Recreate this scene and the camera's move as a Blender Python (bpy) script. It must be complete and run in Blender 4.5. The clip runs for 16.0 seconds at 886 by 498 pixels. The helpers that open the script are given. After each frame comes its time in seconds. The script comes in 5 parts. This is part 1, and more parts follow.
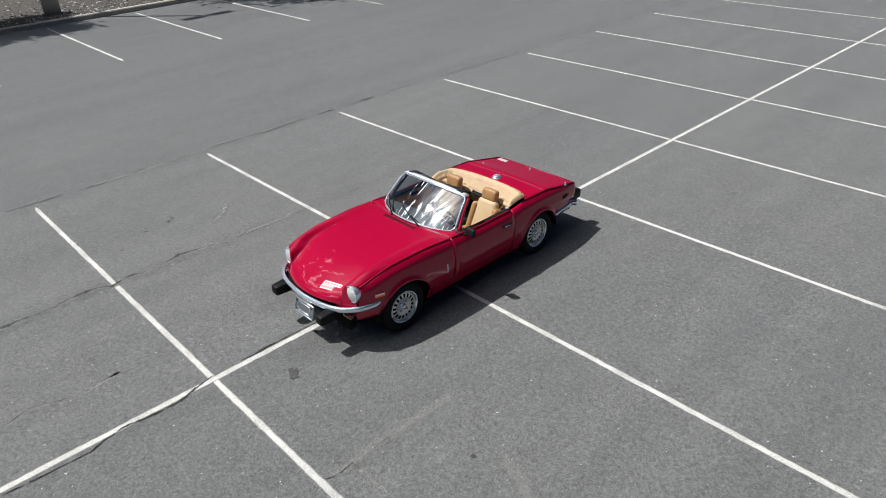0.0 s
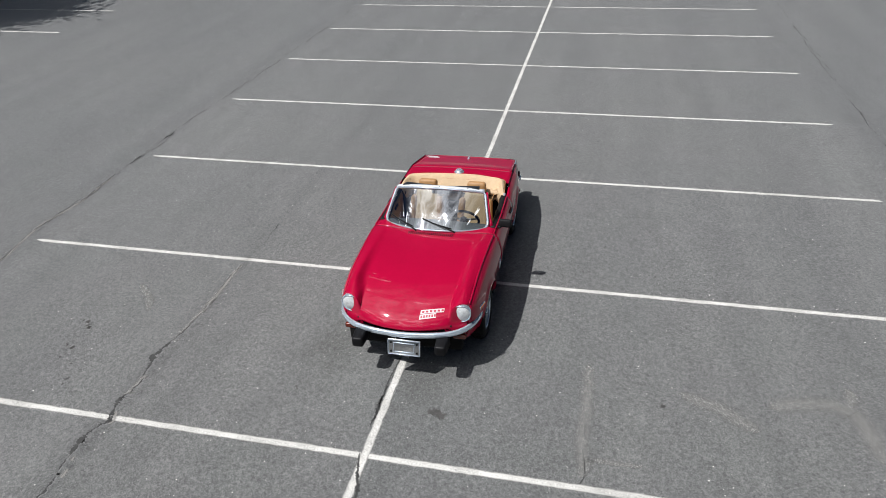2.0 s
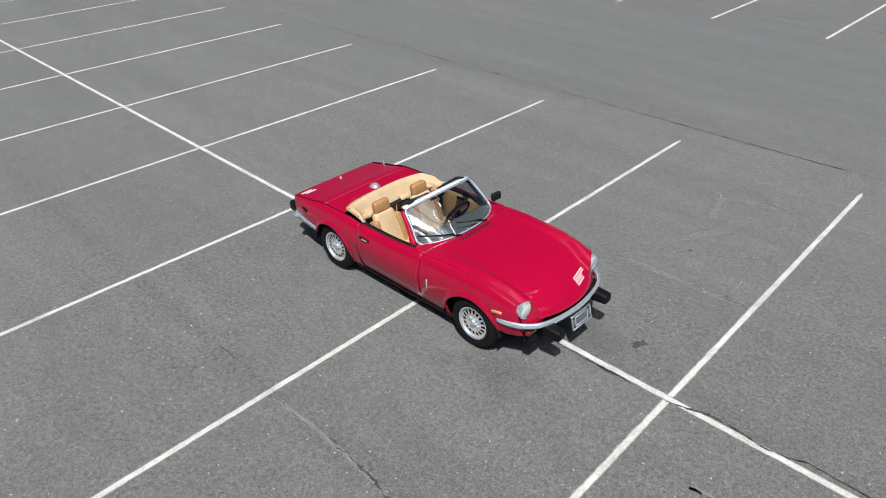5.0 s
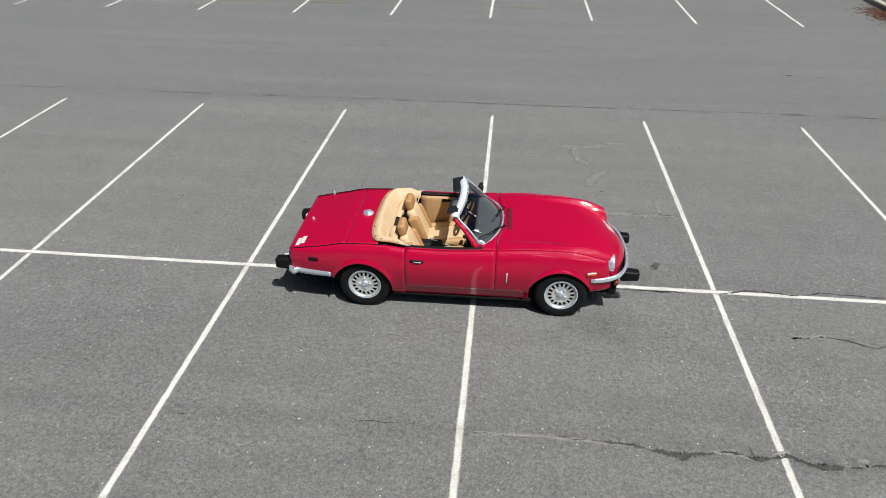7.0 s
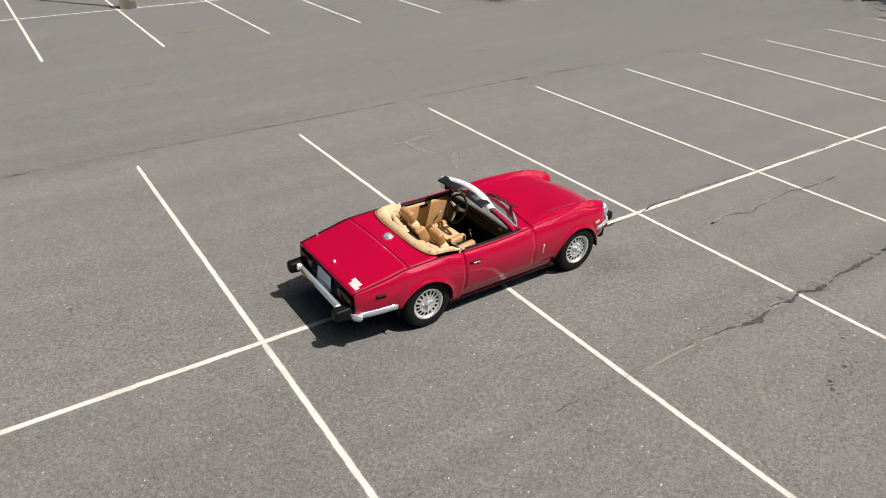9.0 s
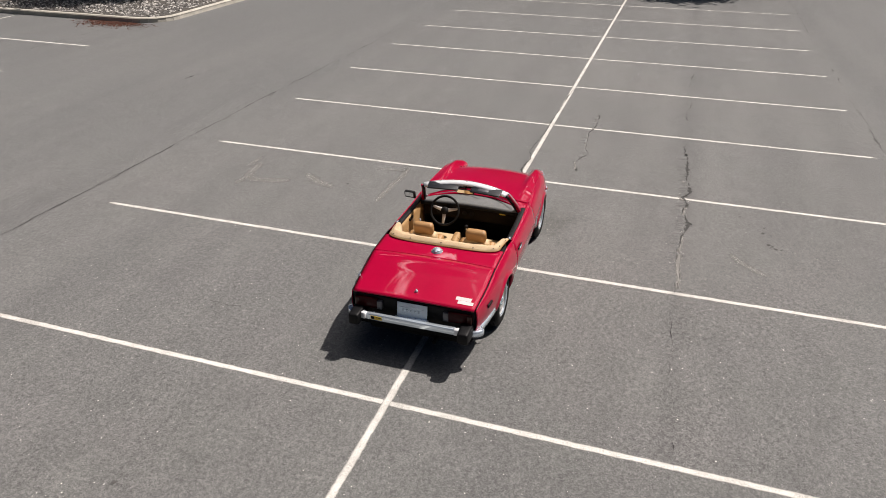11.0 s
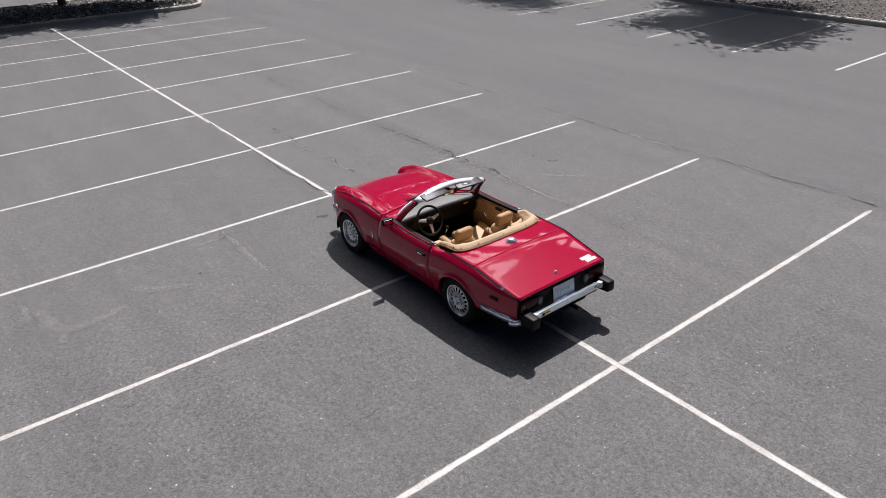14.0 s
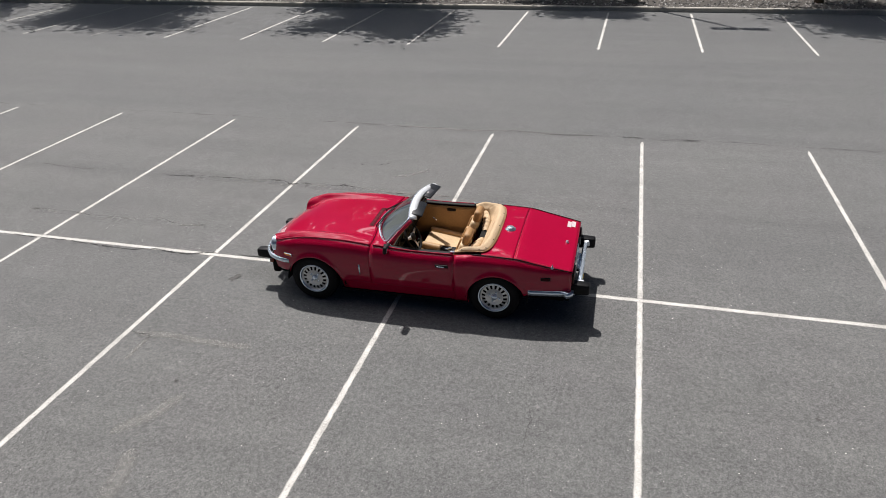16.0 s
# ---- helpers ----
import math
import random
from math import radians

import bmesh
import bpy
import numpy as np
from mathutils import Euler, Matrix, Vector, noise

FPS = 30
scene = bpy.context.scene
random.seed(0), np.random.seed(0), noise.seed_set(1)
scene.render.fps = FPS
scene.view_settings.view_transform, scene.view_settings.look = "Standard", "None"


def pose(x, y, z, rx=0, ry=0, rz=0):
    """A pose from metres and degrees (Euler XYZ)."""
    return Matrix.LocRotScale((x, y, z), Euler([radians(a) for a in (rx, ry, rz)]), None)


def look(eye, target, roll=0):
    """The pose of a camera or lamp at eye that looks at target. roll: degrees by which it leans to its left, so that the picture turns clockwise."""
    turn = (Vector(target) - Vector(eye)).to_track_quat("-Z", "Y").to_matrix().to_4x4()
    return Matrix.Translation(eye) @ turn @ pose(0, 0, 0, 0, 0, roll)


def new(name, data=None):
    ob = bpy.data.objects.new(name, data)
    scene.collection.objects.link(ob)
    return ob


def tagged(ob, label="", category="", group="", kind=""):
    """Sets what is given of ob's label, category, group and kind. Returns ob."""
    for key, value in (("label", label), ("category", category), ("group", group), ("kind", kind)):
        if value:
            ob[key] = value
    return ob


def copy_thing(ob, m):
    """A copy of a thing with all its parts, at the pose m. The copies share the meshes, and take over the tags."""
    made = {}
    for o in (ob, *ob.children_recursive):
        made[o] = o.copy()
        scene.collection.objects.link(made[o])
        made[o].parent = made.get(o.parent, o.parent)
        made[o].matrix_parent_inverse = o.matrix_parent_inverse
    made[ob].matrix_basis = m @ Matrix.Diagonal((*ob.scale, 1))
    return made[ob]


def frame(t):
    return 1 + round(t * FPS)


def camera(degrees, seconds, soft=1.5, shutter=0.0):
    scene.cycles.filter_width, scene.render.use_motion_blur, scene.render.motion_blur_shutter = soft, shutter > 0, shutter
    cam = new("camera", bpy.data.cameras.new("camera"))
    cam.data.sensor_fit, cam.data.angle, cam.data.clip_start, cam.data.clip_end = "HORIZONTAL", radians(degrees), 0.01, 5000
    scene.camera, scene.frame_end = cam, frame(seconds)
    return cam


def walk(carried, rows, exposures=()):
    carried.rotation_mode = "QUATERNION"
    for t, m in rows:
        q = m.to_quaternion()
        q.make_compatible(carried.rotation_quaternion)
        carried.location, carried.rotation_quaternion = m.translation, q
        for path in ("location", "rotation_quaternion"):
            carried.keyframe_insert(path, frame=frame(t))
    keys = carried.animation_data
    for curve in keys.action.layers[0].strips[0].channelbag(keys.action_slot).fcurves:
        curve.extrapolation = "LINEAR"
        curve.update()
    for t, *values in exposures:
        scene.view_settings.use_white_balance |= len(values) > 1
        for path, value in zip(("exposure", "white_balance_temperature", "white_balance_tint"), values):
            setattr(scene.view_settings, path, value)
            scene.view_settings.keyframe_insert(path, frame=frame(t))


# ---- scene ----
cam = camera(64.93, 16.0, soft=0.6)
PATH = [
    (0, (4.578, 5.401, 4.356), (0.225, 0.586, 0.600), -2.66),
    (0.5, (5.220, 4.715, 4.422), (0.318, 0.495, 0.625), -2.70),
    (1, (5.787, 3.853, 4.476), (0.355, 0.394, 0.632), -2.70),
    (1.5, (6.251, 2.839, 4.521), (0.370, 0.279, 0.633), -2.68),
    (2, (6.573, 1.724, 4.555), (0.374, 0.172, 0.628), -2.53),
    (2.5, (6.705, 0.525, 4.573), (0.354, 0.056, 0.612), -2.26),
    (3, (6.642, -0.656, 4.571), (0.320, -0.012, 0.588), -1.94),
    (3.5, (6.375, -1.823, 4.564), (0.278, -0.059, 0.569), -1.54),
    (4, (5.917, -2.902, 4.556), (0.227, -0.096, 0.557), -1.19),
    (4.5, (5.291, -3.880, 4.552), (0.167, -0.137, 0.555), -0.90),
    (5, (4.518, -4.746, 4.552), (0.096, -0.188, 0.563), -0.63),
    (5.5, (3.614, -5.494, 4.556), (0.010, -0.254, 0.580), -0.37),
    (6, (2.588, -6.111, 4.558), (-0.093, -0.330, 0.603), -0.10),
    (6.5, (1.445, -6.571, 4.556), (-0.227, -0.406, 0.627), 0.19),
    (7, (0.281, -6.840, 4.533), (-0.333, -0.452, 0.650), 0.37),
    (7.5, (-0.932, -6.865, 4.500), (-0.469, -0.441, 0.657), 0.44),
    (8, (-2.144, -6.685, 4.472), (-0.570, -0.417, 0.665), 0.52),
    (8.5, (-3.315, -6.322, 4.437), (-0.685, -0.392, 0.672), 0.58),
    (9, (-4.398, -5.780, 4.391), (-0.776, -0.365, 0.676), 0.61),
    (9.5, (-5.362, -5.038, 4.349), (-0.861, -0.295, 0.675), 0.58),
    (10, (-6.166, -4.130, 4.313), (-0.924, -0.192, 0.672), 0.48),
    (10.5, (-6.788, -3.104, 4.287), (-0.960, -0.072, 0.669), 0.31),
    (11, (-7.224, -2.006, 4.271), (-0.974, 0.047, 0.669), 0.10),
    (11.5, (-7.483, -0.872, 4.262), (-0.978, 0.157, 0.675), -0.15),
    (12, (-7.579, 0.270, 4.258), (-0.985, 0.249, 0.684), -0.40),
    (12.5, (-7.468, 1.446, 4.239), (-0.950, 0.354, 0.693), -0.62),
    (13, (-7.168, 2.589, 4.217), (-0.906, 0.444, 0.691), -0.77),
    (13.5, (-6.689, 3.672, 4.221), (-0.859, 0.545, 0.688), -0.92),
    (14, (-6.027, 4.663, 4.213), (-0.784, 0.609, 0.702), -1.32),
    (14.5, (-5.216, 5.533, 4.245), (-0.728, 0.662, 0.726), -1.54),
    (15, (-4.266, 6.262, 4.285), (-0.685, 0.702, 0.748), -1.74),
    (15.5, (-3.259, 6.787, 4.320), (-0.650, 0.710, 0.783), -2.02),
    (16, (-2.355, 7.098, 4.354), (-0.611, 0.717, 0.819), -1.77),
]
# seconds, stops, kelvin, tint: the clip's camera warms and brightens a little on the sunny side
LOOK = [(0, 0.05, 6250, 10), (3.5, 0.0, 6200, 11), (6.0, 0.1, 6300, 9), (7.5, 0.19, 6550, 9), (8.5, 0.32, 7000, 12), (9.2, 0.23, 7050, 13), (10.2, 0.18, 6950, 14), (11.5, 0.14, 6900, 16), (13.0, 0.15, 6650, 17), (14.0, 0.07, 6390, 18), (15.0, 0.09, 6490, 16), (16.0, 0.1, 6490, 13)]
walk(cam, [(t, look(eye, target, roll)) for t, eye, target, roll in PATH], LOOK)

# ---------- world, sun and exposure ----------
SUN_DIR = Vector((0.355, -0.455, 1.0)).normalized()      # towards the sun
SUN_EL = math.asin(SUN_DIR.z)
SUN_AZ = math.atan2(SUN_DIR.x, SUN_DIR.y)

world = bpy.data.worlds.new("sky")
world.use_nodes = True
scene.world = world


def build_sky():
    nt = world.node_tree
    nt.nodes.clear()
    n, l = nt.nodes.new, nt.links.new
    out, bg = n("ShaderNodeOutputWorld"), n("ShaderNodeBackground")
    sky = n("ShaderNodeTexSky")
    sky.sky_type, sky.sun_disc = "NISHITA", False
    sky.sun_elevation, sky.sun_rotation = SUN_EL, SUN_AZ
    sky.dust_density, sky.air_density = 0.8, 0.75
    co, sep = n("ShaderNodeTexCoord"), n("ShaderNodeSeparateXYZ")
    l(co.outputs["Generated"], sep.inputs[0])
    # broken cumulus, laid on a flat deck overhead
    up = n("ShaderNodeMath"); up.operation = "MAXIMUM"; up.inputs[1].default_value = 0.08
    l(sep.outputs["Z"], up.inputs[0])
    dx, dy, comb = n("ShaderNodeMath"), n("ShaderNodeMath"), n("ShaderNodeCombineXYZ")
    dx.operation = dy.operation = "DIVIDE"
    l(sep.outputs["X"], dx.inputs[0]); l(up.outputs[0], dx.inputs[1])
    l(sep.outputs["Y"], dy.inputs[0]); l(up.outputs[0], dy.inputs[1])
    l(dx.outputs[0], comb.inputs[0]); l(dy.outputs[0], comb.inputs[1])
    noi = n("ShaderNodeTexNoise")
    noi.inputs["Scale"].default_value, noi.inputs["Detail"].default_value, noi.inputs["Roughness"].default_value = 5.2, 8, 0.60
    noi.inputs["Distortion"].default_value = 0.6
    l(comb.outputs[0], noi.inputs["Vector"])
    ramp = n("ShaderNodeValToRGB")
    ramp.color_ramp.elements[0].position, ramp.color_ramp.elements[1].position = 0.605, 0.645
    # cloud added beside the sun for paint and glass to reflect; thins elsewhere
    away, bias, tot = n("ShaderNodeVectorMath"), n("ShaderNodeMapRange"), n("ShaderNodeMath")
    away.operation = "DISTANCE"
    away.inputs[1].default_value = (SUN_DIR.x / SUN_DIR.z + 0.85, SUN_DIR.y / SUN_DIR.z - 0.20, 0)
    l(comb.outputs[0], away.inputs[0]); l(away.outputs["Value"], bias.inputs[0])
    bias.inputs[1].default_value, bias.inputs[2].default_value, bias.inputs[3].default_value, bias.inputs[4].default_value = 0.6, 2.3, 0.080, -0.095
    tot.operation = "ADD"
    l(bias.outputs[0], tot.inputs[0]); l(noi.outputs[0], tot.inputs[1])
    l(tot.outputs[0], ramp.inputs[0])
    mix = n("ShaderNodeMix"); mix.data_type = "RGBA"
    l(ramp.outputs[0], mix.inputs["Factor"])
    # pale haze towards the horizon
    low, fade, haze = n("ShaderNodeMapRange"), n("ShaderNodeMath"), n("ShaderNodeMix")
    l(sep.outputs["Z"], low.inputs[0])
    low.inputs[1].default_value, low.inputs[2].default_value, low.inputs[3].default_value, low.inputs[4].default_value = 0.0, 0.68, 1.0, 0.0
    fade.operation, fade.inputs[1].default_value = "POWER", 5.0
    l(low.outputs[0], fade.inputs[0])
    haze.data_type = "RGBA"
    deep = n("ShaderNodeMix"); deep.data_type, deep.blend_type = "RGBA", "MULTIPLY"
    deep.inputs["Factor"].default_value, deep.inputs["B"].default_value = 1.0, (0.095, 0.13, 0.20, 1)
    l(sky.outputs[0], deep.inputs["A"])
    l(fade.outputs[0], haze.inputs["Factor"]); l(deep.outputs["Result"], haze.inputs["A"])
    haze.inputs["B"].default_value = (1.3, 2.2, 3.3, 1)
    # bright high-cloud patch added near the sun to whiten the windscreen's reflection
    near, glow, thin, bright_patch, patch_mask = n("ShaderNodeVectorMath"), n("ShaderNodeMapRange"), n("ShaderNodeMapRange"), n("ShaderNodeMix"), n("ShaderNodeMath")
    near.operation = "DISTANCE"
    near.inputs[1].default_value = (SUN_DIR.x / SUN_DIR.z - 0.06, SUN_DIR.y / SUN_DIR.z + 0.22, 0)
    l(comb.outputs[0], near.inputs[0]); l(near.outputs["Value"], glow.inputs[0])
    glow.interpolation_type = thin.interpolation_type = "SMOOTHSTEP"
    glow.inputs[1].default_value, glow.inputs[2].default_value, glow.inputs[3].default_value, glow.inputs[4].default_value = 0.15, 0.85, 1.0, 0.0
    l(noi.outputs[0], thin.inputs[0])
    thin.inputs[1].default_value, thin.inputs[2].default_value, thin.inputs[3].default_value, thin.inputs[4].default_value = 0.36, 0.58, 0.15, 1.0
    patch_mask.operation = "MULTIPLY"
    l(glow.outputs[0], patch_mask.inputs[0]); l(thin.outputs[0], patch_mask.inputs[1])
    bright_patch.data_type = "RGBA"
    l(patch_mask.outputs[0], bright_patch.inputs["Factor"]); l(haze.outputs["Result"], bright_patch.inputs["A"])
    bright_patch.inputs["B"].default_value = (24.0, 24.5, 25.5, 1)
    l(bright_patch.outputs["Result"], mix.inputs["A"])
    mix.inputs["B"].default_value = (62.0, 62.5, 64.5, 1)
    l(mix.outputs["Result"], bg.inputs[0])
    bg.inputs[1].default_value = 0.05
    l(bg.outputs[0], out.inputs[0])


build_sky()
sun = new("sun", bpy.data.lights.new("sun", "SUN"))
sun.data.energy, sun.data.angle, sun.data.color = 5.0, radians(0.7), (1.0, 0.965, 0.915)
sun.matrix_world = look(SUN_DIR * 60, (0, 0, 0))


# ---------- materials ----------
def mat(name, color, rough=0.5, metal=0.0, var=0.0, scale=20.0, bump=0.0, bump_scale=200.0, coat=0.0, spec=0.5, color2=None, detail=6.0):
    """A surface with colour variation at two sizes and fine relief."""
    m = bpy.data.materials.new(name)
    m.use_nodes = True
    nt = m.node_tree
    p = nt.nodes["Principled BSDF"]
    p.inputs["Roughness"].default_value, p.inputs["Metallic"].default_value = rough, metal
    p.inputs["Coat Weight"].default_value, p.inputs["Coat Roughness"].default_value = coat, 0.03
    p.inputs["Specular IOR Level"].default_value = spec
    p.inputs["Base Color"].default_value = (*color, 1)
    if var or color2 or bump:
        co = nt.nodes.new("ShaderNodeTexCoord")
    if var or color2:
        a, b, mx = nt.nodes.new("ShaderNodeTexNoise"), nt.nodes.new("ShaderNodeTexNoise"), nt.nodes.new("ShaderNodeMath")
        for q, s in ((a, scale), (b, scale * 9)):
            q.inputs["Scale"].default_value, q.inputs["Detail"].default_value = s, detail
            nt.links.new(co.outputs["Object"], q.inputs["Vector"])
        mx.operation = "MULTIPLY_ADD"
        mx.inputs[1].default_value = 0.5
        hb = nt.nodes.new("ShaderNodeMath"); hb.operation = "MULTIPLY"; hb.inputs[1].default_value = 0.5
        nt.links.new(a.outputs[0], mx.inputs[0]); nt.links.new(b.outputs[0], hb.inputs[0]); nt.links.new(hb.outputs[0], mx.inputs[2])
        ramp = nt.nodes.new("ShaderNodeValToRGB")
        ramp.color_ramp.elements[0].position, ramp.color_ramp.elements[1].position = 0.35, 0.65
        lo = color2 or tuple(c * (1 - var) for c in color)
        hi = color if color2 else tuple(min(1, c * (1 + var)) for c in color)
        ramp.color_ramp.elements[0].color, ramp.color_ramp.elements[1].color = (*lo, 1), (*hi, 1)
        nt.links.new(mx.outputs[0], ramp.inputs[0])
        nt.links.new(ramp.outputs[0], p.inputs["Base Color"])
    if bump:
        nb, bp = nt.nodes.new("ShaderNodeTexNoise"), nt.nodes.new("ShaderNodeBump")
        nb.inputs["Scale"].default_value, nb.inputs["Detail"].default_value = bump_scale, 3
        bp.inputs["Strength"].default_value, bp.inputs["Distance"].default_value = bump, 0.01
        nt.links.new(co.outputs["Object"], nb.inputs["Vector"])
        nt.links.new(nb.outputs[0], bp.inputs["Height"]); nt.links.new(bp.outputs[0], p.inputs["Normal"])
    return m


def asphalt_material():
    m = bpy.data.materials.new("worn_asphalt")
    m.use_nodes = True
    nt = m.node_tree
    n, l = nt.nodes.new, nt.links.new
    p = nt.nodes["Principled BSDF"]
    p.inputs["Roughness"].default_value, p.inputs["Specular IOR Level"].default_value = 0.88, 0.35
    p.inputs["Sheen Weight"].default_value, p.inputs["Sheen Roughness"].default_value = 0.36, 0.45      # sheen added so the far ground brightens at low viewing angles
    co = n("ShaderNodeTexCoord")

    def noise_tex(scale, detail, stretch=(1, 1, 1), rough=0.55):
        mp = n("ShaderNodeMapping"); mp.inputs["Scale"].default_value = stretch
        l(co.outputs["Object"], mp.inputs[0])
        q = n("ShaderNodeTexNoise")
        q.inputs["Scale"].default_value, q.inputs["Detail"].default_value, q.inputs["Roughness"].default_value = scale, detail, rough
        l(mp.outputs[0], q.inputs["Vector"])
        return q.outputs[0]

    def ramp(src, p0, p1, c0, c1):
        r = n("ShaderNodeValToRGB")
        r.color_ramp.elements[0].position, r.color_ramp.elements[1].position = p0, p1
        r.color_ramp.elements[0].color, r.color_ramp.elements[1].color = (*c0, 1), (*c1, 1)
        l(src, r.inputs[0])
        return r.outputs[0]

    def mul(a, b, f=1.0):
        x = n("ShaderNodeMix"); x.data_type, x.blend_type = "RGBA", "MULTIPLY"
        x.inputs["Factor"].default_value = f
        l(a, x.inputs["A"]); l(b, x.inputs["B"])
        return x.outputs["Result"]

    grey = ramp(noise_tex(0.16, 5, (1, 1.6, 1)), 0.3, 0.7, (0.129, 0.132, 0.132), (0.145, 0.146, 0.144))
    drag = ramp(noise_tex(0.5, 5, (0.25, 2.6, 1)), 0.35, 0.7, (0.87, 0.87, 0.875), (1.06, 1.06, 1.055))
    blotch = ramp(noise_tex(3.0, 8, rough=0.75), 0.36, 0.64, (0.91, 0.91, 0.91), (1.065, 1.065, 1.065))
    # stones of the wearing course, from fine dust up to single chippings
    cell = n("ShaderNodeTexVoronoi"); cell.inputs["Scale"].default_value = 95
    l(co.outputs["Object"], cell.inputs["Vector"])
    grey_cell = n("ShaderNodeRGBToBW"); l(cell.outputs["Color"], grey_cell.inputs[0])
    stones = ramp(grey_cell.outputs[0], 0.12, 0.88, (0.66, 0.66, 0.67), (1.34, 1.34, 1.32))
    dust = ramp(noise_tex(150, 6, rough=0.85), 0.36, 0.64, (0.48, 0.48, 0.485), (1.52, 1.52, 1.51))
    ravel = ramp(noise_tex(22, 7, rough=0.85), 0.36, 0.64, (0.65, 0.65, 0.655), (1.35, 1.35, 1.34))
    grain = mul(mul(stones, dust), ravel)
    hue = ramp(noise_tex(1.1, 5), 0.35, 0.65, (0.995, 1.003, 0.993), (1.007, 0.998, 1.003))
    # darker strip where two paving passes meet
    sy, dy, band = n("ShaderNodeSeparateXYZ"), n("ShaderNodeMath"), n("ShaderNodeMath")
    l(co.outputs["Object"], sy.inputs[0])
    dy.operation, dy.inputs[1].default_value = "ADD", 2.47
    l(sy.outputs["Y"], dy.inputs[0])
    band.operation = "ABSOLUTE"
    l(dy.outputs[0], band.inputs[0])
    wob = n("ShaderNodeMath"); wob.operation, wob.inputs[1].default_value = "MULTIPLY_ADD", 0.5
    l(noise_tex(0.9, 5), wob.inputs[0]); l(band.outputs[0], wob.inputs[2])
    seam = ramp(wob.outputs[0], 0.22, 0.52, (0.885, 0.885, 0.89), (1, 1, 1))
    out_y, far_y = n("ShaderNodeMath"), n("ShaderNodeMath")
    out_y.operation = "ABSOLUTE"
    l(sy.outputs["Y"], out_y.inputs[0])
    far_y.operation, far_y.inputs[1].default_value = "MULTIPLY_ADD", 0.12
    l(noise_tex(2.5, 5), far_y.inputs[0]); l(out_y.outputs[0], far_y.inputs[2])
    step = n("ShaderNodeMapRange")
    l(far_y.outputs[0], step.inputs[0])
    step.inputs[1].default_value, step.inputs[2].default_value = 5.72, 5.98
    aisle = ramp(step.outputs[0], 0.0, 1.0, (1, 1, 1), (0.94, 0.945, 0.95))
    col = mul(mul(mul(mul(mul(mul(grey, drag), blotch), grain), hue), seam), aisle)
    # pale chippings that show in the binder
    v = n("ShaderNodeTexVoronoi"); v.inputs["Scale"].default_value = 30
    l(co.outputs["Object"], v.inputs["Vector"])
    chip = ramp(v.outputs["Distance"], 0.15, 0.23, (1, 1, 1), (0, 0, 0))
    keep = ramp(noise_tex(17, 3), 0.63, 0.65, (0, 0, 0), (1, 1, 1))
    f = mul(chip, keep)
    mx = n("ShaderNodeMix"); mx.data_type = "RGBA"
    l(f, mx.inputs["Factor"]); l(col, mx.inputs["A"]); mx.inputs["B"].default_value = (0.66, 0.65, 0.61, 1)
    l(mx.outputs["Result"], p.inputs["Base Color"])
    bp = n("ShaderNodeBump"); bp.inputs["Strength"].default_value, bp.inputs["Distance"].default_value = 0.7, 0.006
    l(noise_tex(70, 4, rough=0.7), bp.inputs["Height"]); l(bp.outputs[0], p.inputs["Normal"])
    return m


def strip_material(name, dark, light, solid, fade, speck, opacity=1.0):
    """A coat on the asphalt that thins out towards the strip's edges and wears through in specks."""
    m = bpy.data.materials.new(name)
    m.use_nodes = True
    nt = m.node_tree
    n, l = nt.nodes.new, nt.links.new
    p = nt.nodes["Principled BSDF"]
    p.inputs["Roughness"].default_value = 0.85
    co, uv, sep = n("ShaderNodeTexCoord"), n("ShaderNodeUVMap"), n("ShaderNodeSeparateXYZ")
    l(uv.outputs[0], sep.inputs[0])

    def op(kind, a, b, c=None):
        q = n("ShaderNodeMath"); q.operation = kind
        for k, v in enumerate((a, b, c)):
            if v is None:
                continue
            if isinstance(v, (int, float)):
                q.inputs[k].default_value = v
            else:
                l(v, q.inputs[k])
        return q.outputs[0]

    def tex(scale, detail, rough):
        q = n("ShaderNodeTexNoise")
        q.inputs["Scale"].default_value, q.inputs["Detail"].default_value, q.inputs["Roughness"].default_value = scale, detail, rough
        l(co.outputs["Object"], q.inputs["Vector"])
        return q.outputs[0]

    fine, broad = tex(75, 5, 0.8), tex(3.0, 4, 0.6)
    edge = op("ABSOLUTE", op("MULTIPLY_ADD", sep.outputs["X"], 2.0, -1.0), 0.0)
    rough_edge = op("ADD", edge, op("MULTIPLY_ADD", fine, speck, -0.5 * speck))
    rough_edge = op("ADD", rough_edge, op("MULTIPLY_ADD", broad, 0.5, -0.25))
    cover = n("ShaderNodeMapRange")
    cover.interpolation_type = "SMOOTHSTEP"
    l(rough_edge, cover.inputs[0])
    cover.inputs[1].default_value, cover.inputs[2].default_value, cover.inputs[3].default_value, cover.inputs[4].default_value = solid, fade, opacity, 0.0
    l(cover.outputs[0], p.inputs["Alpha"])
    r = n("ShaderNodeValToRGB")
    e = r.color_ramp.elements
    e[0].position, e[0].color = 0.55, (*dark, 1)
    e[1].position, e[1].color = 0.84, (*light, 1)
    l(op("MULTIPLY_ADD", broad, 0.45, fine), r.inputs[0]); l(r.outputs[0], p.inputs["Base Color"])
    return m


